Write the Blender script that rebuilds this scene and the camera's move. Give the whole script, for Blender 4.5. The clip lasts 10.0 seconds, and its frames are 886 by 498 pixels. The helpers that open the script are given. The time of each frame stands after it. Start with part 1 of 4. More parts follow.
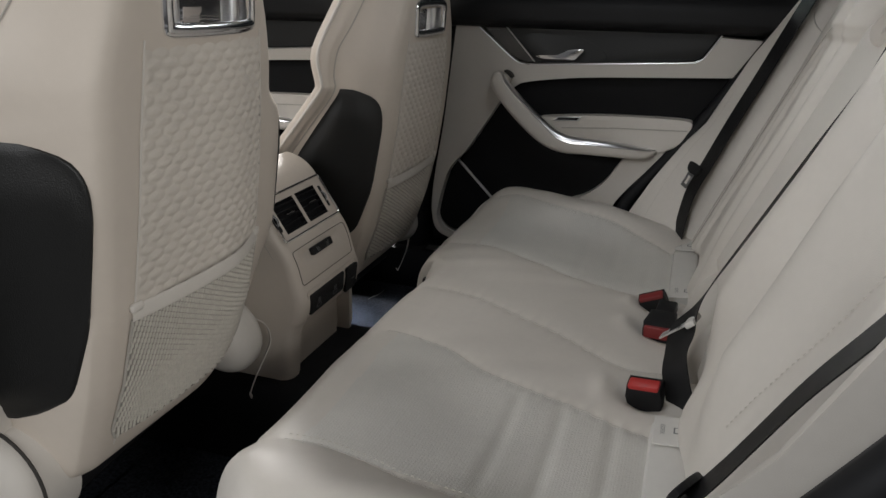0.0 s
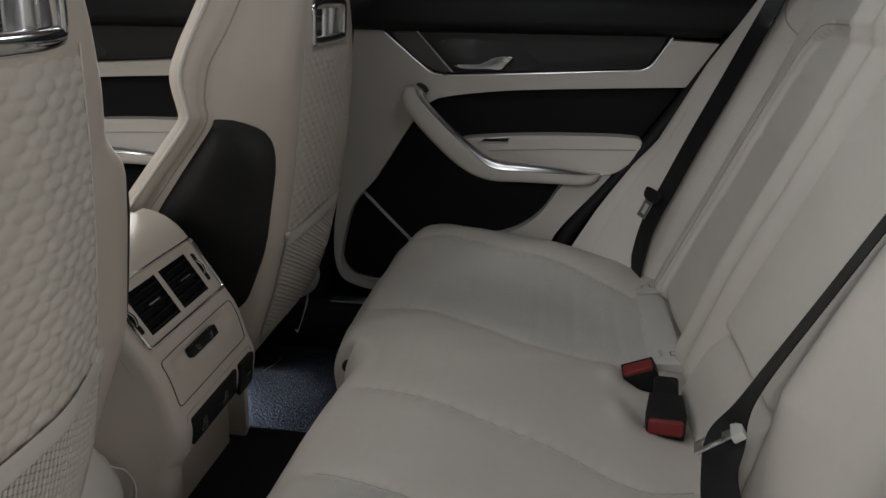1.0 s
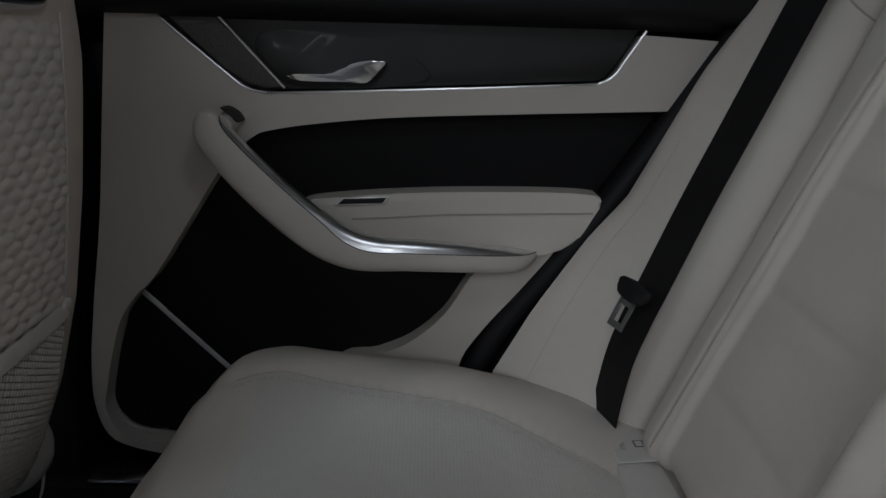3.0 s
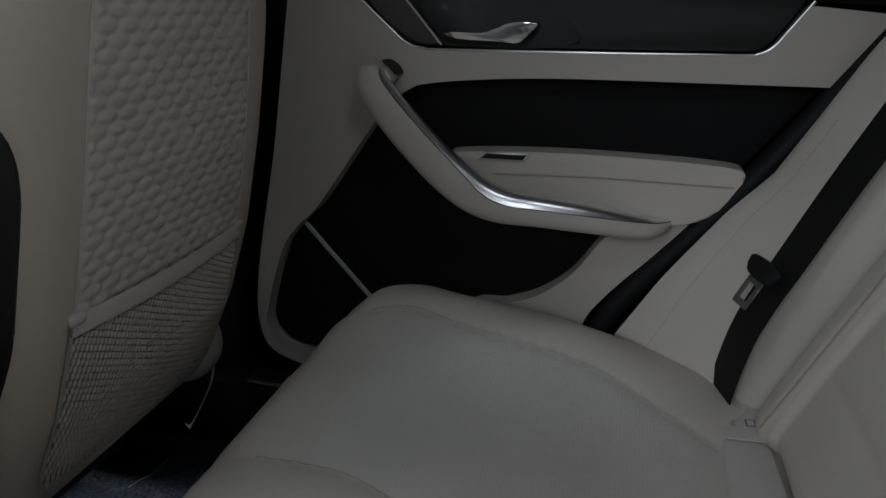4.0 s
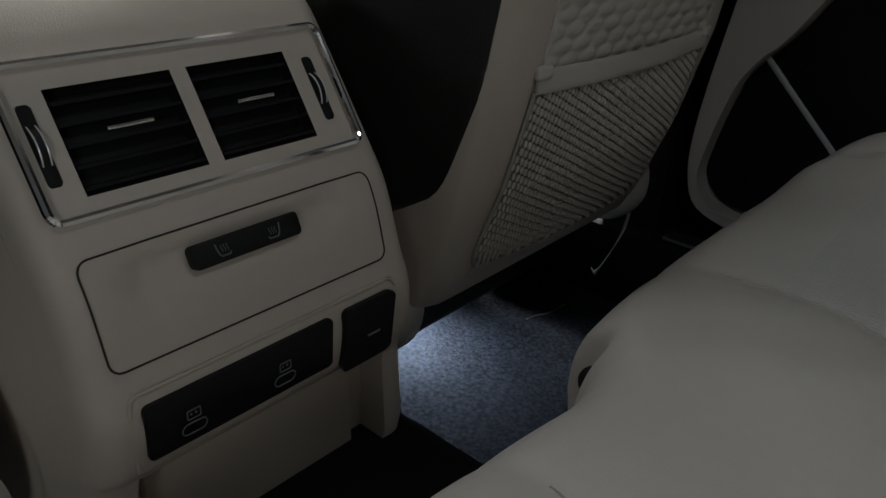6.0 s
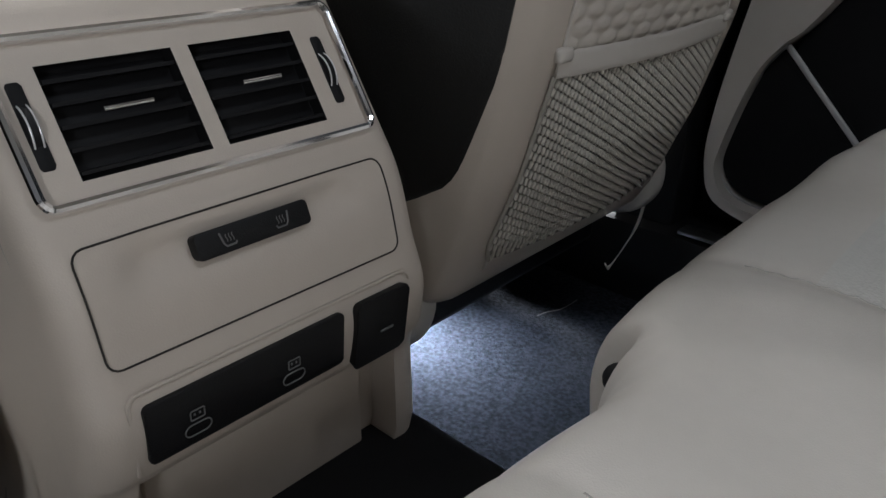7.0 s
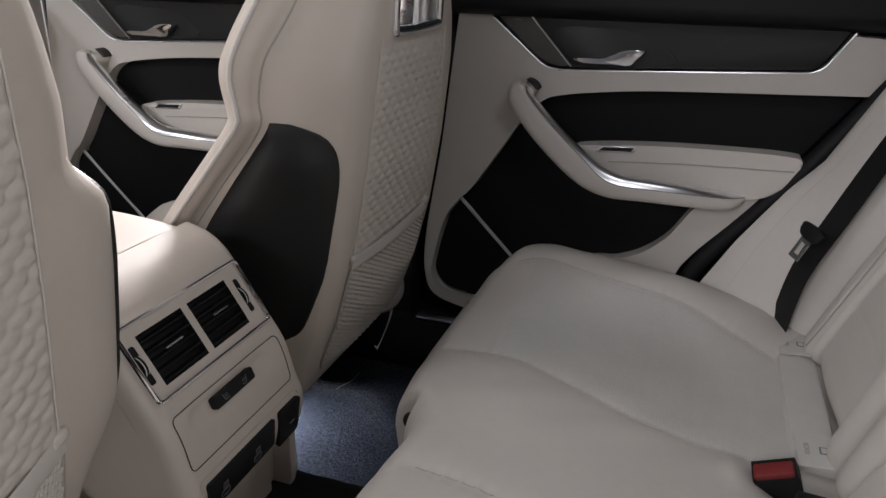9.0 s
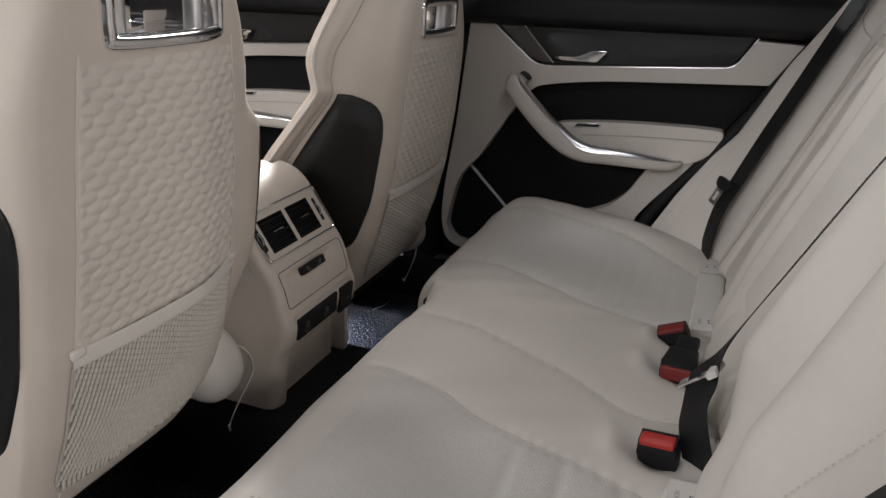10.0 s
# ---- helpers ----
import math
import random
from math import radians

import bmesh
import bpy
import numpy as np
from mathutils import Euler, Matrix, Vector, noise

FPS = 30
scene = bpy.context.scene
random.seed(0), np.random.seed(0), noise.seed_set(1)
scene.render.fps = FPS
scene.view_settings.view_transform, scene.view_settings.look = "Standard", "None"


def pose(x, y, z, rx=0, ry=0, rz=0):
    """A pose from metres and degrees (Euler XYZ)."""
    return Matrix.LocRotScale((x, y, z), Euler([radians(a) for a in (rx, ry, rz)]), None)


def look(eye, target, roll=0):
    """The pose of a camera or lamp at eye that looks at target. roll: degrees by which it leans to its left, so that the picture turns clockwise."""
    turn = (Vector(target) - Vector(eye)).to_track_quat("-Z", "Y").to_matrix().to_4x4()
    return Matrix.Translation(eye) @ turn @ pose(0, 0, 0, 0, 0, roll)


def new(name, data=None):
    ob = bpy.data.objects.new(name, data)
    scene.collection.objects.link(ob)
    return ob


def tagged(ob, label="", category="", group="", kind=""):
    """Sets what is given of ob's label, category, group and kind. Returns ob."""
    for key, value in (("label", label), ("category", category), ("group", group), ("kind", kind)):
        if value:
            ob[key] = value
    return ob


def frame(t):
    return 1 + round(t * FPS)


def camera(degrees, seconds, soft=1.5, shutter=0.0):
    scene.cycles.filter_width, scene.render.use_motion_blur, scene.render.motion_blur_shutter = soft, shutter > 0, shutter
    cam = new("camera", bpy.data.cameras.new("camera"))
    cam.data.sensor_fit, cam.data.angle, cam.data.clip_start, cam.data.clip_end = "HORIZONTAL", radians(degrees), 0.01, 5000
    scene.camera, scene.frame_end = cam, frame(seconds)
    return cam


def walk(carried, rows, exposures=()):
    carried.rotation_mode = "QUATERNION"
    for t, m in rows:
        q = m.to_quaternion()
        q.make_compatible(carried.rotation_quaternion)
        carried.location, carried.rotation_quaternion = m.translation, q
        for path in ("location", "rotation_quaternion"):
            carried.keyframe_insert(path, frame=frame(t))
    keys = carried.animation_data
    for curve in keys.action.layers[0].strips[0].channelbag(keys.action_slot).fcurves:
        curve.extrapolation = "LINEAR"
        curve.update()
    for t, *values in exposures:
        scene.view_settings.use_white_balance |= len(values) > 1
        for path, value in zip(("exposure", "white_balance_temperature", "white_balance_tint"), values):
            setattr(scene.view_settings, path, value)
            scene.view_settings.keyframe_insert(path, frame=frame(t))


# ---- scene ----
cam = camera(62.7, 10.0)

PATH = [
    (0, (0.656, -1.175, 0.886), (0.058, 0.608, 0.206), 0.9),
    (0.5, (0.602, -1.056, 0.876), (0.141, 0.769, 0.2), 0.9),
    (1, (0.471, -0.845, 0.872), (0.201, 1.019, 0.2), 0.7),
    (1.5, (0.42, -0.614, 0.844), (0.317, 1.276, 0.199), 0.6),
    (2, (0.396, -0.411, 0.814), (0.422, 1.495, 0.209), 0.8),
    (2.2, (0.392, -0.349, 0.805), (0.468, 1.566, 0.231), 1.1),
    (3.3, (0.446, -0.192, 0.756), (0.473, 1.734, 0.218), 2.3),
    (3.5, (0.448, -0.194, 0.771), (0.416, 1.718, 0.186), 2.6),
    (4, (0.484, -0.249, 0.773), (0.093, 1.596, 0.106), 3.3),
    (4.5, (0.484, -0.27, 0.764), (-0.275, 1.421, 0.012), 3.2),
    (5, (0.437, -0.26, 0.708), (-0.56, 1.27, -0.107), 2.1),
    (5.5, (0.394, -0.241, 0.641), (-0.736, 1.17, -0.217), 1.6),
    (6, (0.375, -0.225, 0.607), (-0.823, 1.115, -0.27), 1.1),
    (6.2, (0.365, -0.219, 0.595), (-0.856, 1.097, -0.286), 0.8),
    (7.3, (0.353, -0.215, 0.59), (-0.816, 1.149, -0.288), 1.1),
    (7.5, (0.359, -0.227, 0.619), (-0.744, 1.198, -0.248), 1.0),
    (8, (0.381, -0.308, 0.749), (-0.513, 1.282, -0.071), 1.6),
    (8.5, (0.43, -0.448, 0.842), (-0.264, 1.265, 0.077), 1.3),
    (9, (0.478, -0.613, 0.882), (-0.119, 1.146, 0.141), 1.2),
    (9.5, (0.529, -0.818, 0.898), (-0.065, 0.949, 0.172), 1.4),
    (10, (0.655, -1.039, 0.907), (-0.005, 0.708, 0.192), 1.5),
]
# seconds, stops, kelvin, tint: the recording camera's own exposure and white balance
EXPOSURES = [(0, -0.31, 6310, 8), (1.0, -0.67, 6290, 8), (2.2, -0.90, 6030, 8), (3.5, -0.98, 5820, 7), (4.5, -1.18, 5900, 5), (5.5, -1.51, 5980, 4), (6.2, -0.87, 5980, 4), (7.4, 0.34, 5860, 11), (8.5, -0.05, 6020, 14), (9.5, -0.18, 6330, 13), (10.0, -0.12, 6380, 13)]
walk(cam, [(t, look(eye, target, roll)) for t, eye, target, roll in PATH], EXPOSURES)

# ---------------------------------------------------------------- world and light
world = bpy.data.worlds.new("world")
scene.world = world
world.use_nodes = True
wn = world.node_tree
wn.nodes["Background"].inputs[0].default_value = (0.62, 0.68, 0.78, 1)
wn.nodes["Background"].inputs[1].default_value = 0.14


def area_lamp(name, eye, target, sx, sy, watts, colour):
    data = bpy.data.lights.new(name, "AREA")
    data.shape, data.size, data.size_y, data.energy, data.color = "RECTANGLE", sx, sy, watts, colour
    ob = new(name, data)
    ob.matrix_world = look(eye, target)
    return ob


area_lamp("dome_light", (-0.42, 0.02, 1.18), (-0.25, 0.03, 0.3), 0.20, 0.12, 2.5, (1.0, 0.95, 0.90))
area_lamp("hall_light_open_door", (-0.45, -3.2, 1.95), (0.6, 0.4, 0.65), 1.2, 0.6, 40.0, (1.0, 0.98, 0.97))
# Unseen fill lamp, added to brighten the near seat's back.
area_lamp("fill_light_behind", (2.7, -2.4, 1.50), (0.1, -0.4, 0.65), 1.0, 0.5, 46.0, (1.0, 0.97, 0.94))
area_lamp("hall_light_far_side", (-1.3, 3.3, 2.15), (-0.2, 0.0, 0.55), 0.9, 0.35, 270.0, (1.0, 0.95, 0.91))
# Unseen fill, added so the far front door comes out brighter.
area_lamp("fill_light_near_front", (-2.8, -3.0, 2.5), (-0.5, 0.5, 0.6), 1.2, 0.6, 58.0, (0.98, 0.98, 1.0))
area_lamp("hall_light_ahead", (-4.2, 0.20, 1.55), (0.80, 0.05, 0.70), 0.5, 0.25, 17.0, (1.0, 0.97, 0.92))
area_lamp("rear_dome_light", (0.47, 0.14, 1.17), (0.47, 0.12, 0.0), 0.20, 0.14, 1.1, (0.97, 0.98, 1.0))
foot = bpy.data.lights.new("footwell_light", "AREA")
foot.shape, foot.size, foot.energy, foot.color, foot.spread = "DISK", 0.03, 3.2, (0.86, 0.90, 1.0), radians(105)
new("footwell_light", foot).matrix_world = look((-0.27, 0.37, 0.165), (-0.17, 0.36, 0.05))


# ---------------------------------------------------------------- materials
def material(name, colour, rough=0.5, metal=0.0, vary=0.06, vary_scale=8.0, grain=0.0, grain_scale=900.0, relief=0.0, relief_scale=40.0, sheen=0.0, coat=0.0, spec=0.5, spread=(0.35, 1.0)):
    m = bpy.data.materials.new(name)
    m.use_nodes = True
    n, l = m.node_tree.nodes, m.node_tree.links
    b = n["Principled BSDF"]
    co = n.new("ShaderNodeTexCoord")
    b.inputs["Metallic"].default_value = metal
    b.inputs["Specular IOR Level"].default_value = spec
    b.inputs["Sheen Weight"].default_value = sheen
    b.inputs["Coat Weight"].default_value = coat
    big = n.new("ShaderNodeTexNoise")
    big.inputs["Scale"].default_value, big.inputs["Detail"].default_value = vary_scale, 5
    l.new(co.outputs["Object"], big.inputs["Vector"])
    fine = n.new("ShaderNodeTexNoise")
    fine.inputs["Scale"].default_value, fine.inputs["Detail"].default_value = vary_scale * 14, 3
    l.new(co.outputs["Object"], fine.inputs["Vector"])
    add = n.new("ShaderNodeMath")
    add.operation = "MULTIPLY_ADD"
    add.inputs[1].default_value = 0.35
    l.new(fine.outputs["Fac"], add.inputs[0])
    l.new(big.outputs["Fac"], add.inputs[2])
    ramp = n.new("ShaderNodeValToRGB")
    ramp.color_ramp.elements[0].position, ramp.color_ramp.elements[1].position = spread
    ramp.color_ramp.elements[0].color = (*[c * (1 - vary) for c in colour], 1)
    ramp.color_ramp.elements[1].color = (*[min(1, c * (1 + vary)) for c in colour], 1)
    l.new(add.outputs[0], ramp.inputs[0])
    l.new(ramp.outputs[0], b.inputs["Base Color"])
    rr = n.new("ShaderNodeMapRange")
    rr.inputs[3].default_value, rr.inputs[4].default_value = max(0.02, rough - 0.08), min(1, rough + 0.08)
    l.new(add.outputs[0], rr.inputs[0])
    l.new(rr.outputs[0], b.inputs["Roughness"])
    height = None
    if grain > 0:
        v = n.new("ShaderNodeTexVoronoi")
        v.inputs["Scale"].default_value = grain_scale
        l.new(co.outputs["Object"], v.inputs["Vector"])
        bump = n.new("ShaderNodeBump")
        bump.inputs["Strength"].default_value, bump.inputs["Distance"].default_value = grain, 0.0006
        l.new(v.outputs["Distance"], bump.inputs["Height"])
        height = bump
    if relief > 0:
        w = n.new("ShaderNodeTexNoise")
        w.inputs["Scale"].default_value, w.inputs["Detail"].default_value = relief_scale, 2
        l.new(co.outputs["Object"], w.inputs["Vector"])
        bump = n.new("ShaderNodeBump")
        bump.inputs["Strength"].default_value, bump.inputs["Distance"].default_value = relief, 0.004
        l.new(w.outputs["Fac"], bump.inputs["Height"])
        if height:
            l.new(height.outputs[0], bump.inputs["Normal"])
        height = bump
    if height:
        l.new(height.outputs[0], b.inputs["Normal"])
    return m


def ribbed(m, scale, strength, axis="Y"):
    """Adds fine woven ribs to a leather."""
    n, l = m.node_tree.nodes, m.node_tree.links
    b = n["Principled BSDF"]
    co = n.new("ShaderNodeTexCoord")
    w = n.new("ShaderNodeTexWave")
    w.bands_direction = axis
    w.inputs["Scale"].default_value, w.inputs["Distortion"].default_value = scale, 0.6
    l.new(co.outputs["Object"], w.inputs["Vector"])
    bump = n.new("ShaderNodeBump")
    bump.inputs["Strength"].default_value, bump.inputs["Distance"].default_value = strength, 0.0008
    l.new(w.outputs["Fac"], bump.inputs["Height"])
    if b.inputs["Normal"].links:
        l.new(b.inputs["Normal"].links[0].from_socket, bump.inputs["Normal"])
    l.new(bump.outputs[0], b.inputs["Normal"])
    return m


LEATHER = material("cream_leather", (0.60, 0.562, 0.512), 0.50, vary=0.06, vary_scale=6, grain=0.2, grain_scale=1000, relief=0.10, relief_scale=26)
QUILT = material("quilted_cream_leather", (0.585, 0.535, 0.475), 0.50, vary=0.06, vary_scale=7, grain=0.2, grain_scale=1000)
PERF = ribbed(material("perforated_cream_leather", (0.585, 0.565, 0.525), 0.55, vary=0.075, vary_scale=9, grain=0.5, grain_scale=430, relief=0.14, relief_scale=18), 75, 0.18, "X")
TRIM = material("cream_moulded_trim", (0.56, 0.525, 0.48), 0.55, vary=0.04, vary_scale=5, grain=0.25, grain_scale=800)
TAN = material("beige_leather", (0.56, 0.497, 0.43), 0.5, vary=0.05, vary_scale=6, grain=0.14, grain_scale=900)
THREAD = material("cream_thread", (0.50, 0.465, 0.41), 0.8, vary=0.1, vary_scale=300)
GAP = material("dark_panel_gap", (0.03, 0.027, 0.024), 0.8)
# Darker than the leather, so the thread's colour carries the shade of seam grooves.
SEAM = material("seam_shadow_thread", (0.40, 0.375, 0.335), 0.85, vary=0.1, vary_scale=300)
NET = material("cream_knit_net", (0.55, 0.515, 0.455), 0.85, vary=0.12, vary_scale=120)
LINING = material("grey_pocket_lining", (0.25, 0.233, 0.208), 0.9, vary=0.08, vary_scale=60)
BLACK = material("black_soft_plastic", (0.008, 0.008, 0.0088), 0.5, vary=0.1, vary_scale=20, grain=0.3, grain_scale=900, spec=0.3)
BLACK_CLOTH = material("black_suede_panel", (0.0065, 0.0065, 0.0072), 0.75, vary=0.15, vary_scale=40, grain=0.2, grain_scale=1200, spec=0.25)
SHELL = material("black_grained_shell", (0.0075, 0.0075, 0.0072), 0.42, vary=0.1, vary_scale=20, grain=0.4, grain_scale=620, spec=0.42)
GLOSS = material("grey_black_veneer", (0.013, 0.0135, 0.0138), 0.45, vary=0.12, vary_scale=12, coat=0.05)
RUBBER = material("black_rubber_seal", (0.008, 0.008, 0.009), 0.6, vary=0.1, vary_scale=30, spec=0.25)
MESH = material("dark_speaker_mesh", (0.10, 0.095, 0.09), 0.45, metal=0.6, vary=0.1, vary_scale=60, grain=0.9, grain_scale=420)
CHROME = material("satin_chrome", (0.74, 0.74, 0.74), 0.28, metal=1.0, vary=0.04, vary_scale=30)
BRIGHT = material("polished_chrome", (0.86, 0.86, 0.87), 0.07, metal=1.0, vary=0.02, vary_scale=30)
CARPET = material("dark_blue_grey_carpet", (0.027, 0.030, 0.037), 0.95, vary=0.55, vary_scale=190, grain=1.0, grain_scale=420, relief=0.85, relief_scale=280, spec=0.05, spread=(0.52, 0.86))
BELT = material("black_belt_webbing", (0.0055, 0.0055, 0.006), 0.5, vary=0.12, vary_scale=40, grain=0.4, grain_scale=900, spec=0.35)
SILVER = material("silver_paint", (0.72, 0.72, 0.72), 0.35, metal=0.35, vary=0.04, vary_scale=60)
SATIN = material("satin_silver_inlay", (0.80, 0.80, 0.81), 0.26, metal=1.0, vary=0.02, vary_scale=1.5)
STEEL = material("dark_steel_wire", (0.25, 0.25, 0.25), 0.4, metal=0.8)
RED = material("red_release_button", (0.43, 0.03, 0.027), 0.4, vary=0.06, vary_scale=30)
DARKRED = material("dark_red_release_button", (0.20, 0.02, 0.02), 0.45, vary=0.06, vary_scale=30)
TAG = material("white_fabric_tag", (0.60, 0.58, 0.545), 0.8, vary=0.04, vary_scale=50, grain=0.3, grain_scale=900)
INK = material("grey_print", (0.16, 0.16, 0.16), 0.8)
ICON = material("pale_grey_print", (0.15, 0.15, 0.15), 0.6)
HEADLINER = material("pale_headlining", (0.30, 0.29, 0.27), 0.95, vary=0.05, vary_scale=20, grain=0.4, grain_scale=500)
def window_glass(name, tint):
    m = material(name, tint, 0.02, vary=0.01)
    m.node_tree.nodes["Principled BSDF"].inputs["Transmission Weight"].default_value = 1.0
    m.node_tree.nodes["Principled BSDF"].inputs["IOR"].default_value = 1.08
    return m


CLEAR = window_glass("clear_window_glass", (0.80, 0.84, 0.83))
GLASS = window_glass("tinted_window_glass", (0.10, 0.11, 0.11))
CONCRETE = material("grey_hall_floor", (0.22, 0.22, 0.22), 0.6, vary=0.15, vary_scale=1.5, grain=0.2, grain_scale=200)
PLASTER = material("pale_hall_plaster", (0.42, 0.42, 0.43), 0.9, vary=0.05, vary_scale=1.0)


# ---------------------------------------------------------------- building helpers
CENTRE = 0.0   # lateral middle of the car


def smooth(pts, n=6, closed=True):
    """Catmull-Rom curve through a few control points of any dimension."""
    p = [np.array(q, float) for q in pts]
    out, k = [], len(p)
    for i in range(k if closed else k - 1):
        a, b, c, d = (p[(i - 1) % k], p[i], p[(i + 1) % k], p[(i + 2) % k]) if closed else (p[max(i - 1, 0)], p[i], p[i + 1], p[min(i + 2, k - 1)])
        for j in range(n):
            t = j / n
            out.append(0.5 * (2 * b + (c - a) * t + (2 * a - 5 * b + 4 * c - d) * t * t + (3 * b - a - 3 * c + d) * t ** 3))
    if not closed:
        out.append(p[-1])
    return [tuple(float(v) for v in q) for q in out]


def part(name, bm, mat, parent=None, label="", mirror=False, sharp=38, flat=False):
    if mirror:
        for v in bm.verts:
            v.co.y = 2 * CENTRE - v.co.y
    bmesh.ops.recalc_face_normals(bm, faces=bm.faces)
    me = bpy.data.meshes.new(name)
    bm.to_mesh(me)
    bm.free()
    me.materials.append(mat)
    if not flat:
        me.shade_smooth()
        me.set_sharp_from_angle(angle=radians(sharp))
    ob = new(name, me)
    if parent:
        ob.parent = parent
    if label:
        tagged(ob, label)
    return ob


def thing(name, label, category, group="", kind=""):
    return tagged(new(name), label, category, group, kind)


def slab(pts, y0, y1, bev=0.004, seg=3):
    """A plate in the x-z plane from y0 (its visible face) to y1, with rounded front edges."""
    bm = bmesh.new()
    f = [bm.verts.new((x, y0, z)) for x, z in pts]
    b = [bm.verts.new((x, y1, z)) for x, z in pts]
    front = bm.faces.new(f)
    bm.faces.new(b[::-1])
    k = len(pts)
    for i in range(k):
        bm.faces.new((f[i], b[i], b[(i + 1) % k], f[(i + 1) % k]))
    if bev:
        bmesh.ops.bevel(bm, geom=list(front.edges), offset=bev, segments=seg, profile=0.5, affect="EDGES", clamp_overlap=True)
    return bm


def box(x0, x1, y0, y1, z0, z1, bev=0.004, seg=2, m=None):
    bm = bmesh.new()
    bmesh.ops.create_cube(bm, size=1)
    for v in bm.verts:
        v.co = Vector((x0 + (v.co.x + 0.5) * (x1 - x0), y0 + (v.co.y + 0.5) * (y1 - y0), z0 + (v.co.z + 0.5) * (z1 - z0)))
    if bev:
        bmesh.ops.bevel(bm, geom=list(bm.edges), offset=bev, segments=seg, profile=0.5, affect="EDGES", clamp_overlap=True)
    if m:
        bm.transform(m)
    return bm


def loft(rings, cap=True, closed=True):
    bm = bmesh.new()
    vs = [[bm.verts.new(p) for p in r] for r in rings]
    k = len(rings[0])
    for a, b in zip(vs, vs[1:]):
        for i in range(k if closed else k - 1):
            bm.faces.new((a[i], a[(i + 1) % k], b[(i + 1) % k], b[i]))
    if cap and closed:
        bm.faces.new(vs[0])
        bm.faces.new(vs[-1][::-1])
    return bm


def sweep(path, profile, up=(0, -1, 0), cap=True, twist=None):
    """Sweeps a closed 2D profile (side, up) along a 3D path. up may be one vector or one for each point."""
    p = [Vector(q) for q in path]
    rings = []
    for i, q in enumerate(p):
        t = (p[min(i + 1, len(p) - 1)] - p[max(i - 1, 0)]).normalized()
        u = Vector(up[i] if isinstance(up, list) else up)
        s = t.cross(u).normalized()
        u = s.cross(t).normalized()
        k = twist(i / (len(p) - 1)) if twist else 1
        rings.append([q + s * a * k + u * b * k for a, b in profile])
    return loft(rings, cap)


def circle(r, n=8, ry=None):
    return [(r * math.cos(2 * math.pi * i / n), (ry or r) * math.sin(2 * math.pi * i / n)) for i in range(n)]


def ribbon(w, h):
    return [(-w / 2, -h / 2), (w / 2, -h / 2), (w / 2, h / 2), (-w / 2, h / 2)]


def join(a, b):
    """Adds bmesh b to a."""
    me = bpy.data.meshes.new("tmp")
    b.to_mesh(me)
    b.free()
    a.from_mesh(me)
    bpy.data.meshes.remove(me)
    return a


def lerp(table, x):
    return float(np.interp(x, [a for a, _ in table], [b for _, b in table]))


def bell(d, w):
    return math.exp(-(d / w) ** 2)


def step(a, b, x):
    t = min(1, max(0, (x - a) / (b - a)))
    return t * t * (3 - 2 * t)


# ---------------------------------------------------------------- floor, roof and the hall around the car
def plain(name, bm, mat, label, category, kind="structure"):
    return tagged(part(name, bm, mat), label, category, kind=kind)


plain("ground", box(-9, 9, -9, 9, -0.60, -0.50, 0), CONCRETE, "grey concrete floor of the hall under the car", "floor")
plain("wall_north", box(-9, 9, 5.0, 5.2, -0.5, 4.0, 0), PLASTER, "pale plain wall of the hall", "wall")
plain("wall_south", box(-9, 9, -5.2, -5.0, -0.5, 4.0, 0), PLASTER, "pale plain wall of the hall", "wall")
plain("wall_west", box(-9.2, -9.0, -5.2, 5.2, -0.5, 4.0, 0), PLASTER, "pale plain wall of the hall", "wall")
plain("wall_east", box(9.0, 9.2, -5.2, 5.2, -0.5, 4.0, 0), PLASTER, "pale plain wall of the hall", "wall")
plain("ceiling", box(-9.2, 9.2, -5.2, 5.2, 4.0, 4.2, 0), PLASTER, "pale plain ceiling of the hall", "ceiling")


def floor_mesh():
    bm = bmesh.new()
    nx, ny = 90, 80
    vs = []
    for i in range(nx + 1):
        row = []
        for j in range(ny + 1):
            x, y = -1.3 + 1.75 * i / nx, -0.72 + 1.5 * j / ny
            z = 0.05 + 0.11 * bell(y - CENTRE, 0.13) * step(-0.35, -0.1, x) * 0.4
            z += 0.003 * noise.noise((x * 14, y * 14, 0.3))
            row.append(bm.verts.new((x, y, z)))
        vs.append(row)
    for i in range(nx):
        for j in range(ny):
            bm.faces.new((vs[i][j], vs[i + 1][j], vs[i + 1][j + 1], vs[i][j + 1]))
    return bm


plain("floor", floor_mesh(), CARPET, "dark blue-grey carpet on the footwell floor", "carpet")
plain("car_underbody", box(-1.35, 1.1, -0.80, 0.86, -0.30, 0.02, 0.02), BLACK, "black underbody below the cabin floor", "car body")
plain("roof", box(-1.3, 1.1, -0.66, 0.72, 1.20, 1.24, 0.02), HEADLINER, "pale headlining under the car roof", "headliner")


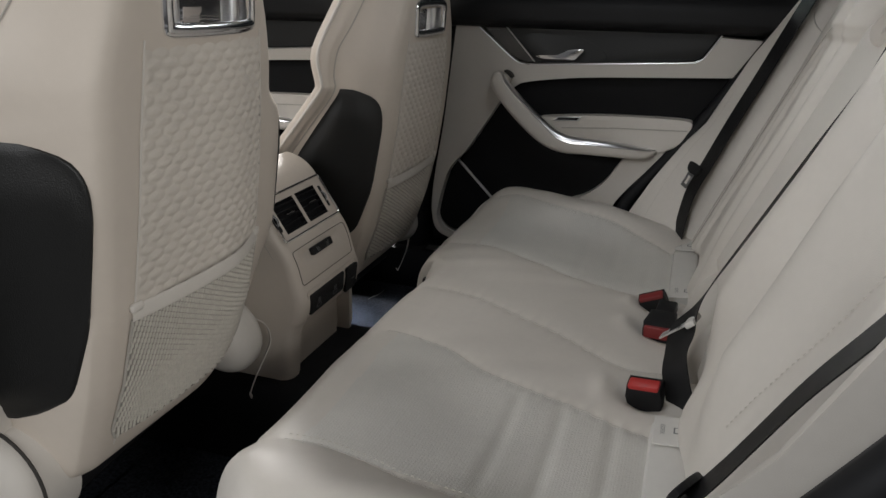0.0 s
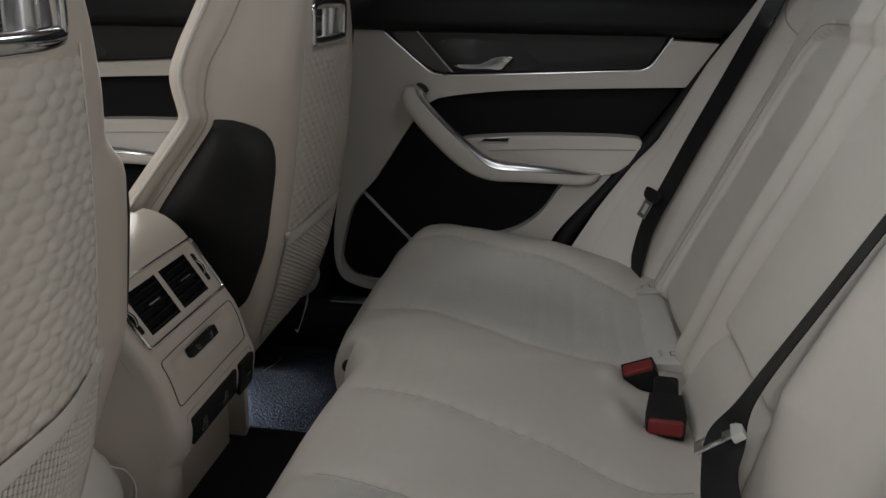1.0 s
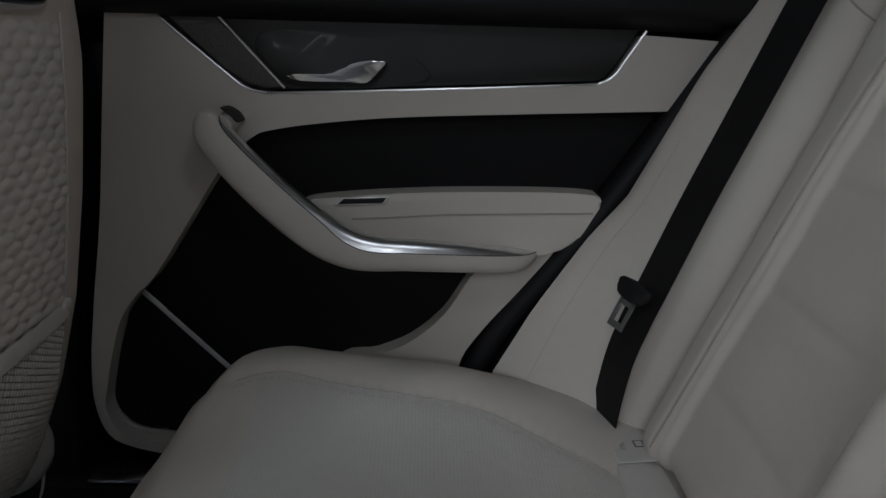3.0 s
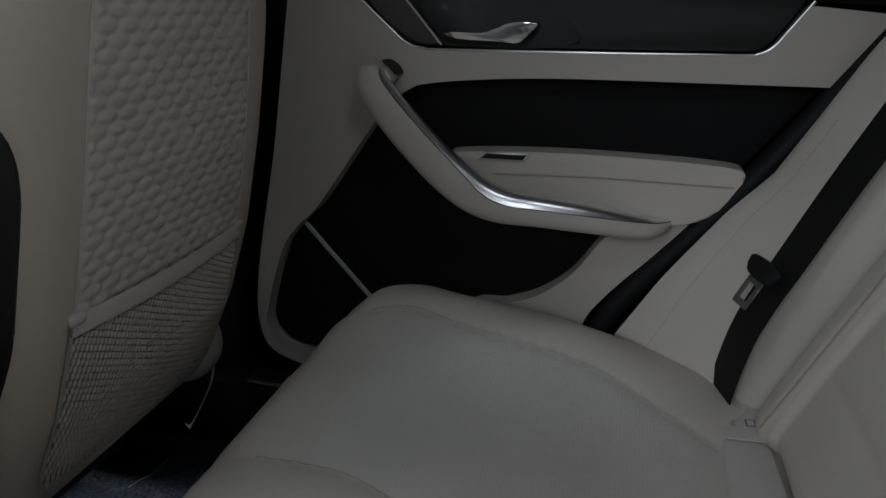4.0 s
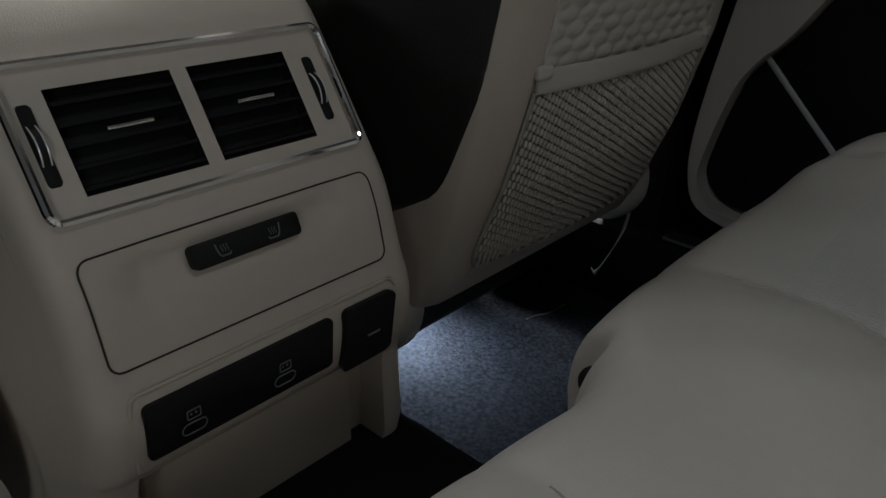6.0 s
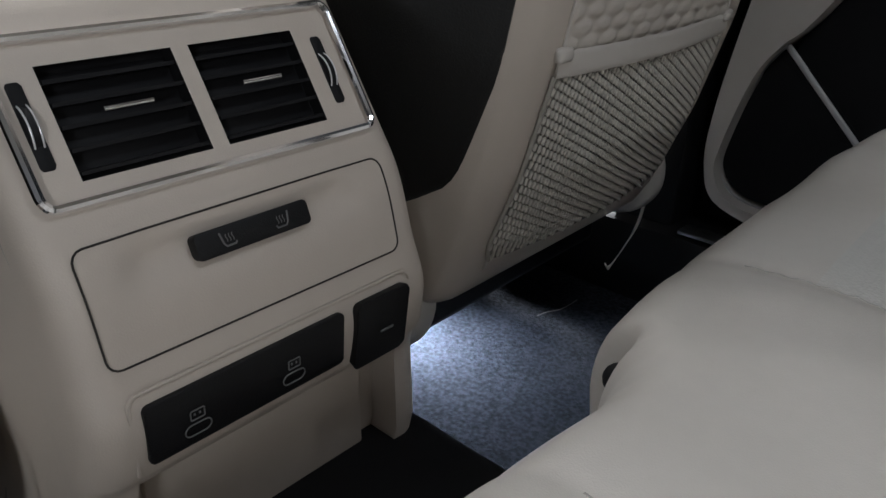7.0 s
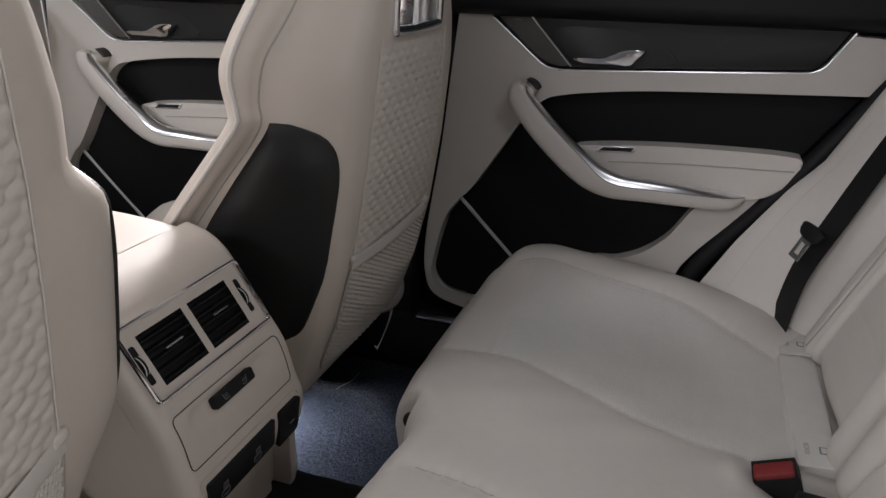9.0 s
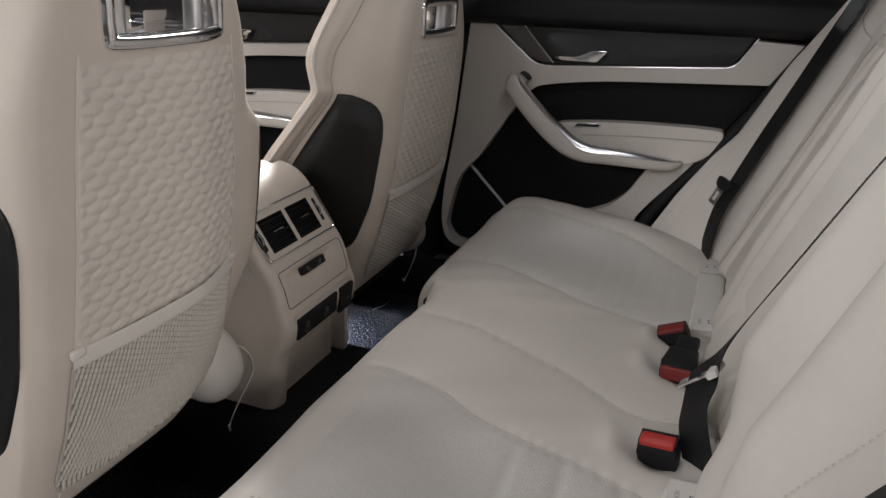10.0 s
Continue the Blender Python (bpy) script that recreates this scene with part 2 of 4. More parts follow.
# ---------------------------------------------------------------- doors
def door(dx, name, label, pane):
    d = thing(name, label, "car door", kind="structure")

    def fit_x(x, z):
        return 0.107 + (x - 0.097) * 1.0366 + dx, 0.787 - (0.79 - z) * 1.048

    def sh(pts):
        return [(*fit_x(x, z),) for x, z in pts]

    def sh3(pts):
        return [(fit_x(x, z)[0], y, fit_x(x, z)[1]) for x, y, z in pts]

    # dark carcass behind everything
    part("carcass", slab(sh([(-0.06, 0.14), (0.47, 0.14), (0.50, 0.36), (0.60, 0.50), (0.66, 0.59), (0.74, 0.70), (0.80, 0.79), (-0.03, 0.80), (-0.05, 0.4)]), 0.785, 0.86, 0), BLACK, d)
    upper = smooth([(0.040, 0.798), (0.027, 0.692), (0.010, 0.552), (-0.009, 0.438), (-0.020, 0.359), (-0.021, 0.293), (0.000, 0.244), (0.071, 0.222), (0.11, 0.222)], 5, False)
    upper += smooth([(0.11, 0.240), (0.066, 0.240), (0.016, 0.250), (-0.006, 0.282), (-0.003, 0.322), (0.020, 0.408), (0.046, 0.450), (0.076, 0.482), (0.159, 0.609), (0.185, 0.640), (0.206, 0.656), (0.226, 0.663), (0.281, 0.672), (0.383, 0.682), (0.55, 0.690)], 5, False)
    upper += [(0.715, 0.697), (0.769, 0.779), (0.672, 0.784)]
    upper += smooth([(0.672, 0.784), (0.651, 0.752), (0.640, 0.736), (0.625, 0.727), (0.599, 0.724), (0.415, 0.714), (0.240, 0.706), (0.223, 0.706), (0.199, 0.711), (0.173, 0.730), (0.100, 0.790), (0.094, 0.798)], 5, False)[1:]
    part("upper_frame", slab(sh(upper), 0.722, 0.80, 0.007, 4), TRIM, d, "cream leather-grained door frame trim")
    lower = smooth([(0.589, 0.520), (0.540, 0.464), (0.487, 0.400), (0.462, 0.35), (0.44, 0.22)], 4, False) + smooth([(0.30, 0.22), (0.30, 0.352), (0.356, 0.372), (0.40, 0.392), (0.443, 0.430), (0.482, 0.489), (0.53, 0.522)], 5, False)
    part("rear_frame", slab(sh(lower), 0.724, 0.80, 0.008, 4), TRIM, d, "cream lower door trim")
    mid = smooth([(0.17, 0.62), (0.206, 0.662), (0.281, 0.678), (0.55, 0.694), (0.713, 0.700)], 4, False) + [(0.635, 0.586), (0.56, 0.56), (0.27, 0.55)]
    part("centre_panel", slab(sh(mid), 0.752, 0.80, 0.003), BLACK_CLOTH, d, "black suede centre panel")
    low = [(0.159, 0.615), (0.084, 0.486), (0.055, 0.455), (0.03, 0.30), (0.08, 0.2), (0.36, 0.2), (0.44, 0.41), (0.49, 0.50), (0.30, 0.56)]
    part("lower_panel", slab(sh(low), 0.758, 0.80, 0.003), BLACK_CLOTH, d, "black lower door panel")
    veneer = smooth([(0.105, 0.797), (0.173, 0.736), (0.200, 0.717), (0.224, 0.711), (0.415, 0.719), (0.599, 0.729), (0.628, 0.733), (0.648, 0.757), (0.668, 0.792)], 4, False)
    part("veneer", slab(sh(veneer), 0.735, 0.80, 0.002), GLOSS, d, "grey-black satin trim inlay")
    part("lever_cup", slab(sh(smooth([(0.215, 0.775), (0.355, 0.771), (0.415, 0.725), (0.25, 0.716)], 5)), 0.7338, 0.76, 0.001), GLOSS, d)
    part("tweeter_grille", slab(sh([(0.104, 0.794), (0.163, 0.796), (0.243, 0.714), (0.222, 0.711), (0.199, 0.716), (0.172, 0.735)]), 0.7285, 0.76, 0.003), MESH, d, "fine metal tweeter grille")
    part("maker_mark", slab(sh([(0.122, 0.787), (0.150, 0.788), (0.153, 0.785), (0.125, 0.784)]), 0.7278, 0.73, 0), ICON, d)
    part("grille_edge", sweep(sh3([(0.166, 0.727, 0.796), (0.244, 0.727, 0.713)]), circle(0.0018, 6)), CHROME, d)
    strip = smooth([(0.094, 0.798), (0.100, 0.790), (0.173, 0.730), (0.199, 0.711), (0.223, 0.706), (0.240, 0.706), (0.415, 0.714), (0.599, 0.724), (0.625, 0.727), (0.640, 0.736), (0.651, 0.752), (0.674, 0.788)], 6, False)
    part("trim_strip", sweep(sh3([(x, 0.7235, z + 0.001) for x, z in strip]), circle(0.0021, 8)), CHROME, d, "thin bright chrome strip")
    # door lever
    part("lever", slab(sh(smooth([(0.249, 0.729), (0.285, 0.7305), (0.304, 0.731), (0.318, 0.740), (0.338, 0.746), (0.366, 0.747), (0.357, 0.735), (0.343, 0.722), (0.32, 0.7225), (0.265, 0.7225)], 3)), 0.712, 0.728, 0.0045, 3), BRIGHT, d, "polished chrome door lever")
    # pull handle
    # stations along it: upper edge x, z; lower edge x, z; share taken by the inlay; set-back of the rear end into the armrest
    stations = [(0.1820, 0.6838, 0.1750, 0.6835, 0.0, 0.0), (0.1905, 0.6775, 0.1645, 0.6765, 0.0, 0.0), (0.1960, 0.6675, 0.1590, 0.6600, 0.07, 0.0), (0.2060, 0.6555, 0.1640, 0.6390, 0.10, 0.0), (0.2388, 0.6225, 0.1930, 0.6000, 0.11, 0.0),
                (0.2807, 0.5841, 0.2330, 0.5585, 0.12, 0.0), (0.3186, 0.5551, 0.2750, 0.5220, 0.17, 0.0), (0.3458, 0.5382, 0.3130, 0.4985, 0.27, 0.0), (0.3751, 0.5296, 0.3560, 0.4866, 0.34, 0.0), (0.4190, 0.5267, 0.4140, 0.4868, 0.33, 0.0),
                (0.4801, 0.5218, 0.4851, 0.4848, 0.29, 0.006), (0.5409, 0.5128, 0.5457, 0.4816, 0.20, 0.020), (0.5750, 0.5060, 0.5750, 0.4880, 0.10, 0.034), (0.5890, 0.5035, 0.5890, 0.5010, 0.0, 0.045)]
    line = smooth(stations, 8, False)

    def around(st, a, lift=0.0):
        """Point of the grip's oval section; a turns from the upper edge (0) over the front (90) to the lower edge (180)."""
        ux, uz, lx, lz, _, back = st
        c, n = math.cos(radians(a)), math.sin(radians(a))
        half = math.hypot(ux - lx, uz - lz) / 2 or 1e-6
        k = math.copysign(abs(c) ** 0.8, c) * (half + lift) / half / 2
        deep = 0.0165 * min(1, half / 0.012)
        return ((ux + lx) / 2 + (ux - lx) * k + dx, 0.6765 + back - math.copysign(abs(n) ** 0.75, n) * (deep + lift), (uz + lz) / 2 + (uz - lz) * k)

    part("pull_handle", loft([[around(st, a) for a in range(0, 360, 12)] for st in line]), TRIM, d, "cream padded pull handle", sharp=60)
    part("handle_mount", slab(sh(smooth([(0.160, 0.660), (0.166, 0.680), (0.180, 0.683), (0.190, 0.670), (0.176, 0.652)], 3)), 0.680, 0.735, 0.003), TRIM, d)
    # Solid dark slab painting the shade of the hollow above the grip.
    part("grip_recess_shade", slab(sh(smooth([(0.172, 0.690), (0.180, 0.6905), (0.191, 0.684), (0.196, 0.675), (0.190, 0.674), (0.182, 0.682)], 3)), 0.700, 0.73, 0.002), GAP, d)
    rings, rim = [], []
    for st in line[10:-4]:
        end = math.degrees(math.acos(max(-1, min(1, math.copysign(abs(1 - 2 * st[4]) ** 1.25, 1 - 2 * st[4])))))
        turn = [-50 + (end + 50) * j / 9 for j in range(10)]
        rings.append([around(st, a, 0.0009) for a in turn] + [around(st, a, -0.002) for a in turn[::-1]])
        rim.append(around(st, end, 0.0006))
    part("handle_inlay", loft(rings), SATIN, d, "satin chrome handle inlay", sharp=60)
    part("inlay_edge", sweep(rim, circle(0.0006, 6)), GAP, d)
    pad = smooth([(0.262, 0.574), (0.30, 0.584), (0.421, 0.593), (0.557, 0.596), (0.622, 0.594), (0.634, 0.588), (0.630, 0.572), (0.589, 0.522), (0.487, 0.515), (0.36, 0.53), (0.30, 0.55)], 5)
    arm = part("armrest", slab(sh(pad), 0.712, 0.785, 0.014, 5), LEATHER, d, "cream leather armrest pad")
    part("stitch", sweep(sh3([(x, 0.7108, z) for x, z in [(0.325, 0.558), (0.45, 0.566), (0.625, 0.571)]]), circle(0.0012, 6)), SEAM, arm)
    part("switch_bezel", slab(sh([(0.303, 0.5745), (0.313, 0.5855), (0.373, 0.5885), (0.366, 0.5775)]), 0.7075, 0.72, 0.002), CHROME, arm)
    part("window_switch", slab(sh([(0.3075, 0.577), (0.3155, 0.584), (0.368, 0.5865), (0.3625, 0.5795)]), 0.706, 0.711, 0.0015), BLACK, arm)
    # speaker
    spk = smooth([(0.044, 0.444), (0.020, 0.404), (-0.004, 0.325), (-0.008, 0.290), (0.012, 0.258), (0.060, 0.246), (0.15, 0.25), (0.19, 0.30)], 5)
    part("speaker_grille", slab(sh(spk), 0.7535, 0.78, 0.003), BLACK_CLOTH, d, "black speaker grille")
    part("speaker_ring", sweep(sh3([(x, 0.747, z) for x, z in smooth([(0.044, 0.447), (0.018, 0.406), (-0.006, 0.325), (-0.010, 0.288), (0.010, 0.255), (0.060, 0.242), (0.15, 0.246)], 6, False)]), circle(0.0022, 6)), CHROME, d)
    part("speaker_strip", sweep(sh3([(0.043, 0.754, 0.4455), (0.1915, 0.754, 0.2986)]), circle(0.0042, 8, 0.0026)), SILVER, d, "bright silver speaker strip")
    # upper sill roll and glass
    roll = [(0.70, 0.80), (0.695, 0.825), (0.70, 0.855), (0.725, 0.88), (0.78, 0.885), (0.80, 0.80), (0.745, 0.786)]
    part("sill_roll", loft([[(x + dx, y, z) for y, z in smooth(roll, 4)] for x in np.linspace(-0.06, 0.86, 12)]), BLACK, d, "black soft door top")
    part("window_pane", slab(sh([(-0.06, 0.88), (0.95, 0.88), (0.80, 1.19), (-0.06, 1.19)]), 0.755, 0.760, 0), pane, d, "window glass").visible_shadow = pane is GLASS
    return d


door(0.0, "door_1", "closed rear car door with cream trim and black panels", GLASS)
door(-0.975, "door_2", "closed front car door with cream trim and black panels", CLEAR)

# pillar between the doors, door frames, seals
plain("pillar_trim", box(-0.13, -0.035, 0.70, 0.80, 0.05, 1.2, 0.012), BLACK, "black trim of the pillar between the doors", "pillar")
plain("front_pillar", box(-1.62, -1.038, 0.70, 0.82, 0.02, 1.2, 0.012), TRIM, "cream trim of the windscreen pillar and kick panel", "pillar")
plain("side_sill", box(-1.3, 0.55, 0.675, 0.84, 0.02, 0.17, 0.02), BLACK, "black lower door sill trim", "sill")
plain("quarter_panel", slab([(0.47, 0.05), (0.52, 0.33), (0.62, 0.48), (0.735, 0.64), (0.855, 0.83), (0.96, 1.06), (0.97, 1.2), (1.12, 1.2), (1.12, 0.05)], 0.742, 0.782, 0), RUBBER, "black inner quarter panel behind the rear door", "car body")
# The unseen near side, firewall and tailgate are added to block stray light.
plain("near_side_panel", box(-1.35, -0.16, -0.80, -0.73, 0.02, 0.90, 0.01), BLACK, "unseen plain near front side added to block light", "car body")
plain("near_pillar", box(-0.20, -0.11, -0.80, -0.72, 0.02, 1.2, 0.01), BLACK, "black pillar at the open rear doorway", "pillar")
plain("firewall", box(-1.62, -1.36, -0.78, 0.82, 0.02, 0.80, 0.01), BLACK, "unseen plain black bulkhead added to block light ahead of the footwell", "car body")
plain("tailgate", box(1.10, 1.16, -0.80, 0.84, 0.02, 1.2, 0.01), BLACK, "unseen plain black panel added to block light behind the bench", "car body")


def seal(far):
    line = smooth([(0.475, 0.20), (0.512, 0.328), (0.548, 0.395), (0.612, 0.478), (0.658, 0.538), (0.722, 0.632), (0.792, 0.742), (0.846, 0.828), (0.906, 0.93), (0.95, 1.06), (0.96, 1.19)], 6, False)
    path = [(x, 0.728, z) for x, z in line] if far else [(x + 0.078, -0.755, z) for x, z in line]
    r = 0.017 if far else 0.019
    return tagged(part("door_seal", sweep(path, circle(r, 10, r)), RUBBER), "black rubber door seal round the opening", "door seal", "door seals", "structure")


seal(True)
seal(False)
plain("door_jamb", loft([[(x + 0.088, y, z) for y in (-0.74, -0.86)] + [(x + 0.40, y, z) for y in (-0.86, -0.74)] for x, z in [(0.475, 0.10), (0.512, 0.328), (0.612, 0.478), (0.722, 0.632), (0.846, 0.828), (0.95, 1.06), (0.96, 1.19)]]), BLACK, "dark jamb of the open rear doorway", "car body")


# ---------------------------------------------------------------- rear bench
FRONT = [(-0.70, 0.30), (-0.66, 0.23), (-0.60, 0.185), (-0.5, 0.165), (-0.3, 0.160), (-0.1, 0.168), (0.0, 0.176), (0.08, 0.186), (0.105, 0.185), (0.13, 0.179), (0.152, 0.165), (0.166, 0.149), (0.18, 0.143), (0.25, 0.136), (0.45, 0.137), (0.55, 0.150), (0.62, 0.178), (0.67, 0.225), (0.705, 0.30)]
SEAMS = [
    smooth([(0.19, 0.285), (0.284, 0.284), (0.363, 0.262), (0.444, 0.236), (0.52, 0.222), (0.60, 0.228)], 6, False),
    smooth([(0.20, 0.005), (0.238, 0.002), (0.35, -0.016), (0.503, -0.062), (0.602, -0.10), (0.67, -0.08)], 6, False),
    smooth([(0.19, -0.19), (0.25, -0.182), (0.337, -0.195), (0.42, -0.23), (0.53, -0.242), (0.67, -0.262)], 6, False),
    smooth([(0.20, -0.52), (0.272, -0.509), (0.336, -0.516), (0.45, -0.53), (0.62, -0.50)], 6, False),
    smooth([(0.215, 0.57), (0.27, 0.582), (0.355, 0.572), (0.48, 0.57), (0.57, 0.545), (0.65, 0.51)], 6, False),
]
SEAM_ARRAYS = [np.array(s) for s in SEAMS]


def seat_top(x, y):
    """Height of the bench cushion's upholstery, for arrays or single places."""
    x, y = np.asarray(x, float), np.asarray(y, float)
    a = np.abs(y)

    def hill(d, w):
        return np.exp(-(d / w) ** 2)

    def ease(p, q, v):
        t = np.clip((v - p) / (q - p), 0, 1)
        return t * t * (3 - 2 * t)

    z = np.interp(x, [0.10, 0.16, 0.20, 0.24, 0.28, 0.34, 0.40, 0.48, 0.55, 0.62, 0.70, 0.80], [0.335, 0.347, 0.3525, 0.3555, 0.3555, 0.351, 0.343, 0.3325, 0.322, 0.3105, 0.298, 0.290])
    z = z + 0.042 * hill(a - 0.615, 0.085) * np.interp(x, [0.15, 0.27, 0.47, 0.60, 0.72], [0.9, 1.0, 1.0, 0.75, 0.35])
    z = z - 0.012 * hill(a - 0.36, 0.15) * hill(x - 0.52, 0.20) + 0.008 * hill(y, 0.13) - 0.10 * ease(0.655, 0.72, a) ** 2
    for s in SEAM_ARRAYS:
        d = np.sqrt(np.min((s[:, 0] - x[..., None]) ** 2 + (s[:, 1] - y[..., None]) ** 2, axis=-1))
        z = z - 0.0022 * hill(d, 0.0085) - 0.0022 * hill(d, 0.024)
    for px in (0.47, 0.535, 0.61):
        for side in (1, -1):
            z = z - (0.0032 if side < 0 else 0.0012) * hill(x - px, 0.010) * ease(0.24, 0.28, y * side) * ease(0.52, 0.46, y * side)
    # slits that the buckles stand in, with a raised lip towards the front
    for bx, by in ((0.645, 0.185), (0.650, 0.06), (0.640, -0.172)):
        z = z - 0.018 * hill(x - bx, 0.030) * hill(y - by, 0.026) + 0.006 * hill(x - bx + 0.060, 0.016) * hill(y - by, 0.034)
    # soft wrinkles of sat-on leather
    z = z + 0.0016 * np.sin(17 * x + 9 * y + 2.2 * np.sin(6 * y + 5 * x)) * hill(x - 0.45, 0.3) + 0.0009 * np.sin(43 * x - 31 * y + 3 * np.sin(15 * y))
    return z


def cushion_mesh():
    ys = np.array(sorted(set([round(float(v), 4) for v in np.linspace(-0.705, 0.705, 330)] + [0.142, 0.145, 0.148, 0.151, 0.154, 0.157, 0.160, 0.163, 0.166, 0.169, 0.172, 0.175])))
    rings = []
    grid_t = np.concatenate([np.linspace(0, 1, 150), [1.03, 1.06]])
    for y in ys:
        y = float(y)
        f = lerp(FRONT, y)
        xt = f + 0.055 + (0.70 - f - 0.055) * grid_t
        zt = seat_top(xt, np.full_like(xt, y))
        z0, z1 = float(zt[0]), 0.27
        notch = 0.065 * bell(y - 0.162, 0.008)
        nose = []
        for k in range(12):
            t = k / 12 * math.pi / 2
            nose.append((f + 0.055 - 0.055 * math.cos(t) + notch * (1 - math.sin(t)) ** 1.4, y, z1 + (z0 - z1) * math.sin(t)))
        f += notch
        low = [(f + 0.045, y, 0.06), (f + 0.03, y, 0.13), (f + 0.012, y, 0.20), (f + 0.003, y, 0.245)]
        rings.append(low + nose + [(float(p), y, float(q)) for p, q in zip(xt, zt)] + [(0.74, y, 0.2), (0.74, y, 0.06)])
    return loft(rings)


bench = thing("rear_bench", "wide cream leather rear bench seat cushion", "seat")
cushion = part("cushion", cushion_mesh(), LEATHER, bench, "cream leather cushion with ribbed inserts", sharp=60)
cushion.data.materials.append(PERF)
for poly in cushion.data.polygons:
    c = poly.center
    if c.z > 0.28 and 0.25 < c.x < 0.66 and (-0.515 < c.y < lerp(SEAMS[2], c.x) or lerp(SEAMS[0], c.x) < c.y < lerp(SEAMS[4], c.x)):
        poly.material_index = 1
# A black ball stands in for the deep shade inside the cushion's notch.
gap = bmesh.new()
bmesh.ops.create_uvsphere(gap, u_segments=16, v_segments=10, radius=0.011, matrix=Matrix.Translation((0.174, 0.162, 0.299)))
part("notch_shade", gap, RUBBER, bench, "black ball as painted shade of the cushion front opening")
# Darkened thread lies in the cushion grooves as their painted shade.
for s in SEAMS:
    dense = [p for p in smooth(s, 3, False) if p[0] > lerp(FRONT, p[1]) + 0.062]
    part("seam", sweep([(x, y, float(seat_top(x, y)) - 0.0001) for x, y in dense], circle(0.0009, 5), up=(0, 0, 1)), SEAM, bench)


def stitches(path, parent, name="stitching", length=0.005, gap=0.0035, r=0.0007, up=(0, 0, 1)):
    bm = bmesh.new()
    p = [Vector(q) for q in path]
    left = 0.0
    for a, b in zip(p, p[1:]):
        d = (b - a).length
        while left < d:
            q = a + (b - a) * (left / d)
            t = (b - a).normalized()
            s = t.cross(Vector(up)).normalized()
            n = s.cross(t)
            e = q + t * length
            vs = [bm.verts.new(q + s * r + n * 0), bm.verts.new(q - s * r), bm.verts.new(e - s * r), bm.verts.new(e + s * r)]
            m = bm.verts.new((q + e) / 2 + n * r * 1.6)
            for i in range(4):
                bm.faces.new((vs[i], vs[(i + 1) % 4], m))
            left += length + gap
        left -= d
    return part(name, bm, THREAD, parent)


for s, off in ((SEAMS[4], -0.012), (SEAMS[3], 0.012)):
    dense = [p for p in smooth(s, 3, False) if p[0] > lerp(FRONT, p[1]) + 0.062]
    stitches([(x, y + off, float(seat_top(x, y + off)) + 0.0004) for x, y in dense], bench)


# backrest: three sections and two outer wings
def back_x(z):
    return 0.715 + (z - 0.35) * 0.41


ARCH = [(0.30, 0.524), (0.52, 0.518), (0.67, 0.512), (0.745, 0.505), (0.800, 0.486), (0.823, 0.43)]


def back_section(y0, y1, proud, ridges, z0=0.30, z1=1.0, dent=0.0, n=150, m=130, arch=False, r=0.03, rz=0.04, falls=None, crease=None):
    """A rounded upholstered slab leaning with the backrest; ridges: (place, height, width) in metres across."""
    rings = []
    for i in range(m + 1):
        z = z0 + (z1 - z0) * i / m
        e = min(z - z0, z1 - z)
        rnd = rz * (1 - math.sqrt(max(0, 1 - max(0, 1 - e / rz) ** 2)))
        ring = []
        for j in range(n + 1):
            y = y0 + (y1 - y0) * j / n
            ed = min(j, n - j) / n * (y1 - y0)
            edge = r * (1 - math.sqrt(max(0, 1 - max(0, 1 - ed / r) ** 2)))
            x = back_x(z) - proud + edge + rnd
            for k, (at, h, w) in enumerate(ridges):
                x -= h * bell(y - at, w) * (lerp(falls[k], z) if falls else 0.5 + 0.5 * step(z0, z0 + 0.20, z))
            if crease:
                x += 0.007 * bell(y - lerp(crease, z), 0.006) * step(0.615, 0.68, z)
            if arch:
                # inset centre panel under an arched seam, with soft level pleats
                side = lerp(ARCH, z) - y
                inside = min(side, (0.828 - z) * 0.8, 0.05)
                x += 0.018 * step(-0.003, 0.016, inside) + 0.0065 * bell(inside, 0.0045)
                x += dent * bell(y - 0.36, 0.12) * bell(z - 0.55, 0.2)
                x += 0.0014 * math.sin(9 * y + 26 * z + 2 * math.sin(14 * y)) * bell(y - 0.4, 0.14)
                across = step(0.515, 0.49, y) * step(0.31, 0.35, y)
                for pz in (0.402, 0.514, 0.628, 0.735):
                    d = z - pz - 0.010 * math.sin((y - 0.33) * 9)
                    x += across * (0.0026 * bell(d, 0.006) - 0.0014 * bell(abs(d) - 0.024, 0.020))
                x += 0.020 * bell(y - 0.302, 0.013) * step(0.32, 0.42, z)
            x += 0.002 * noise.noise((y * 8, z * 8, 5.0))
            ring.append((x, y, z))
        ring += [(back_x(z) + 0.10, y1 - 0.004, z), (back_x(z) + 0.10, y0 + 0.004, z)]
        rings.append(ring)
    return loft(rings)


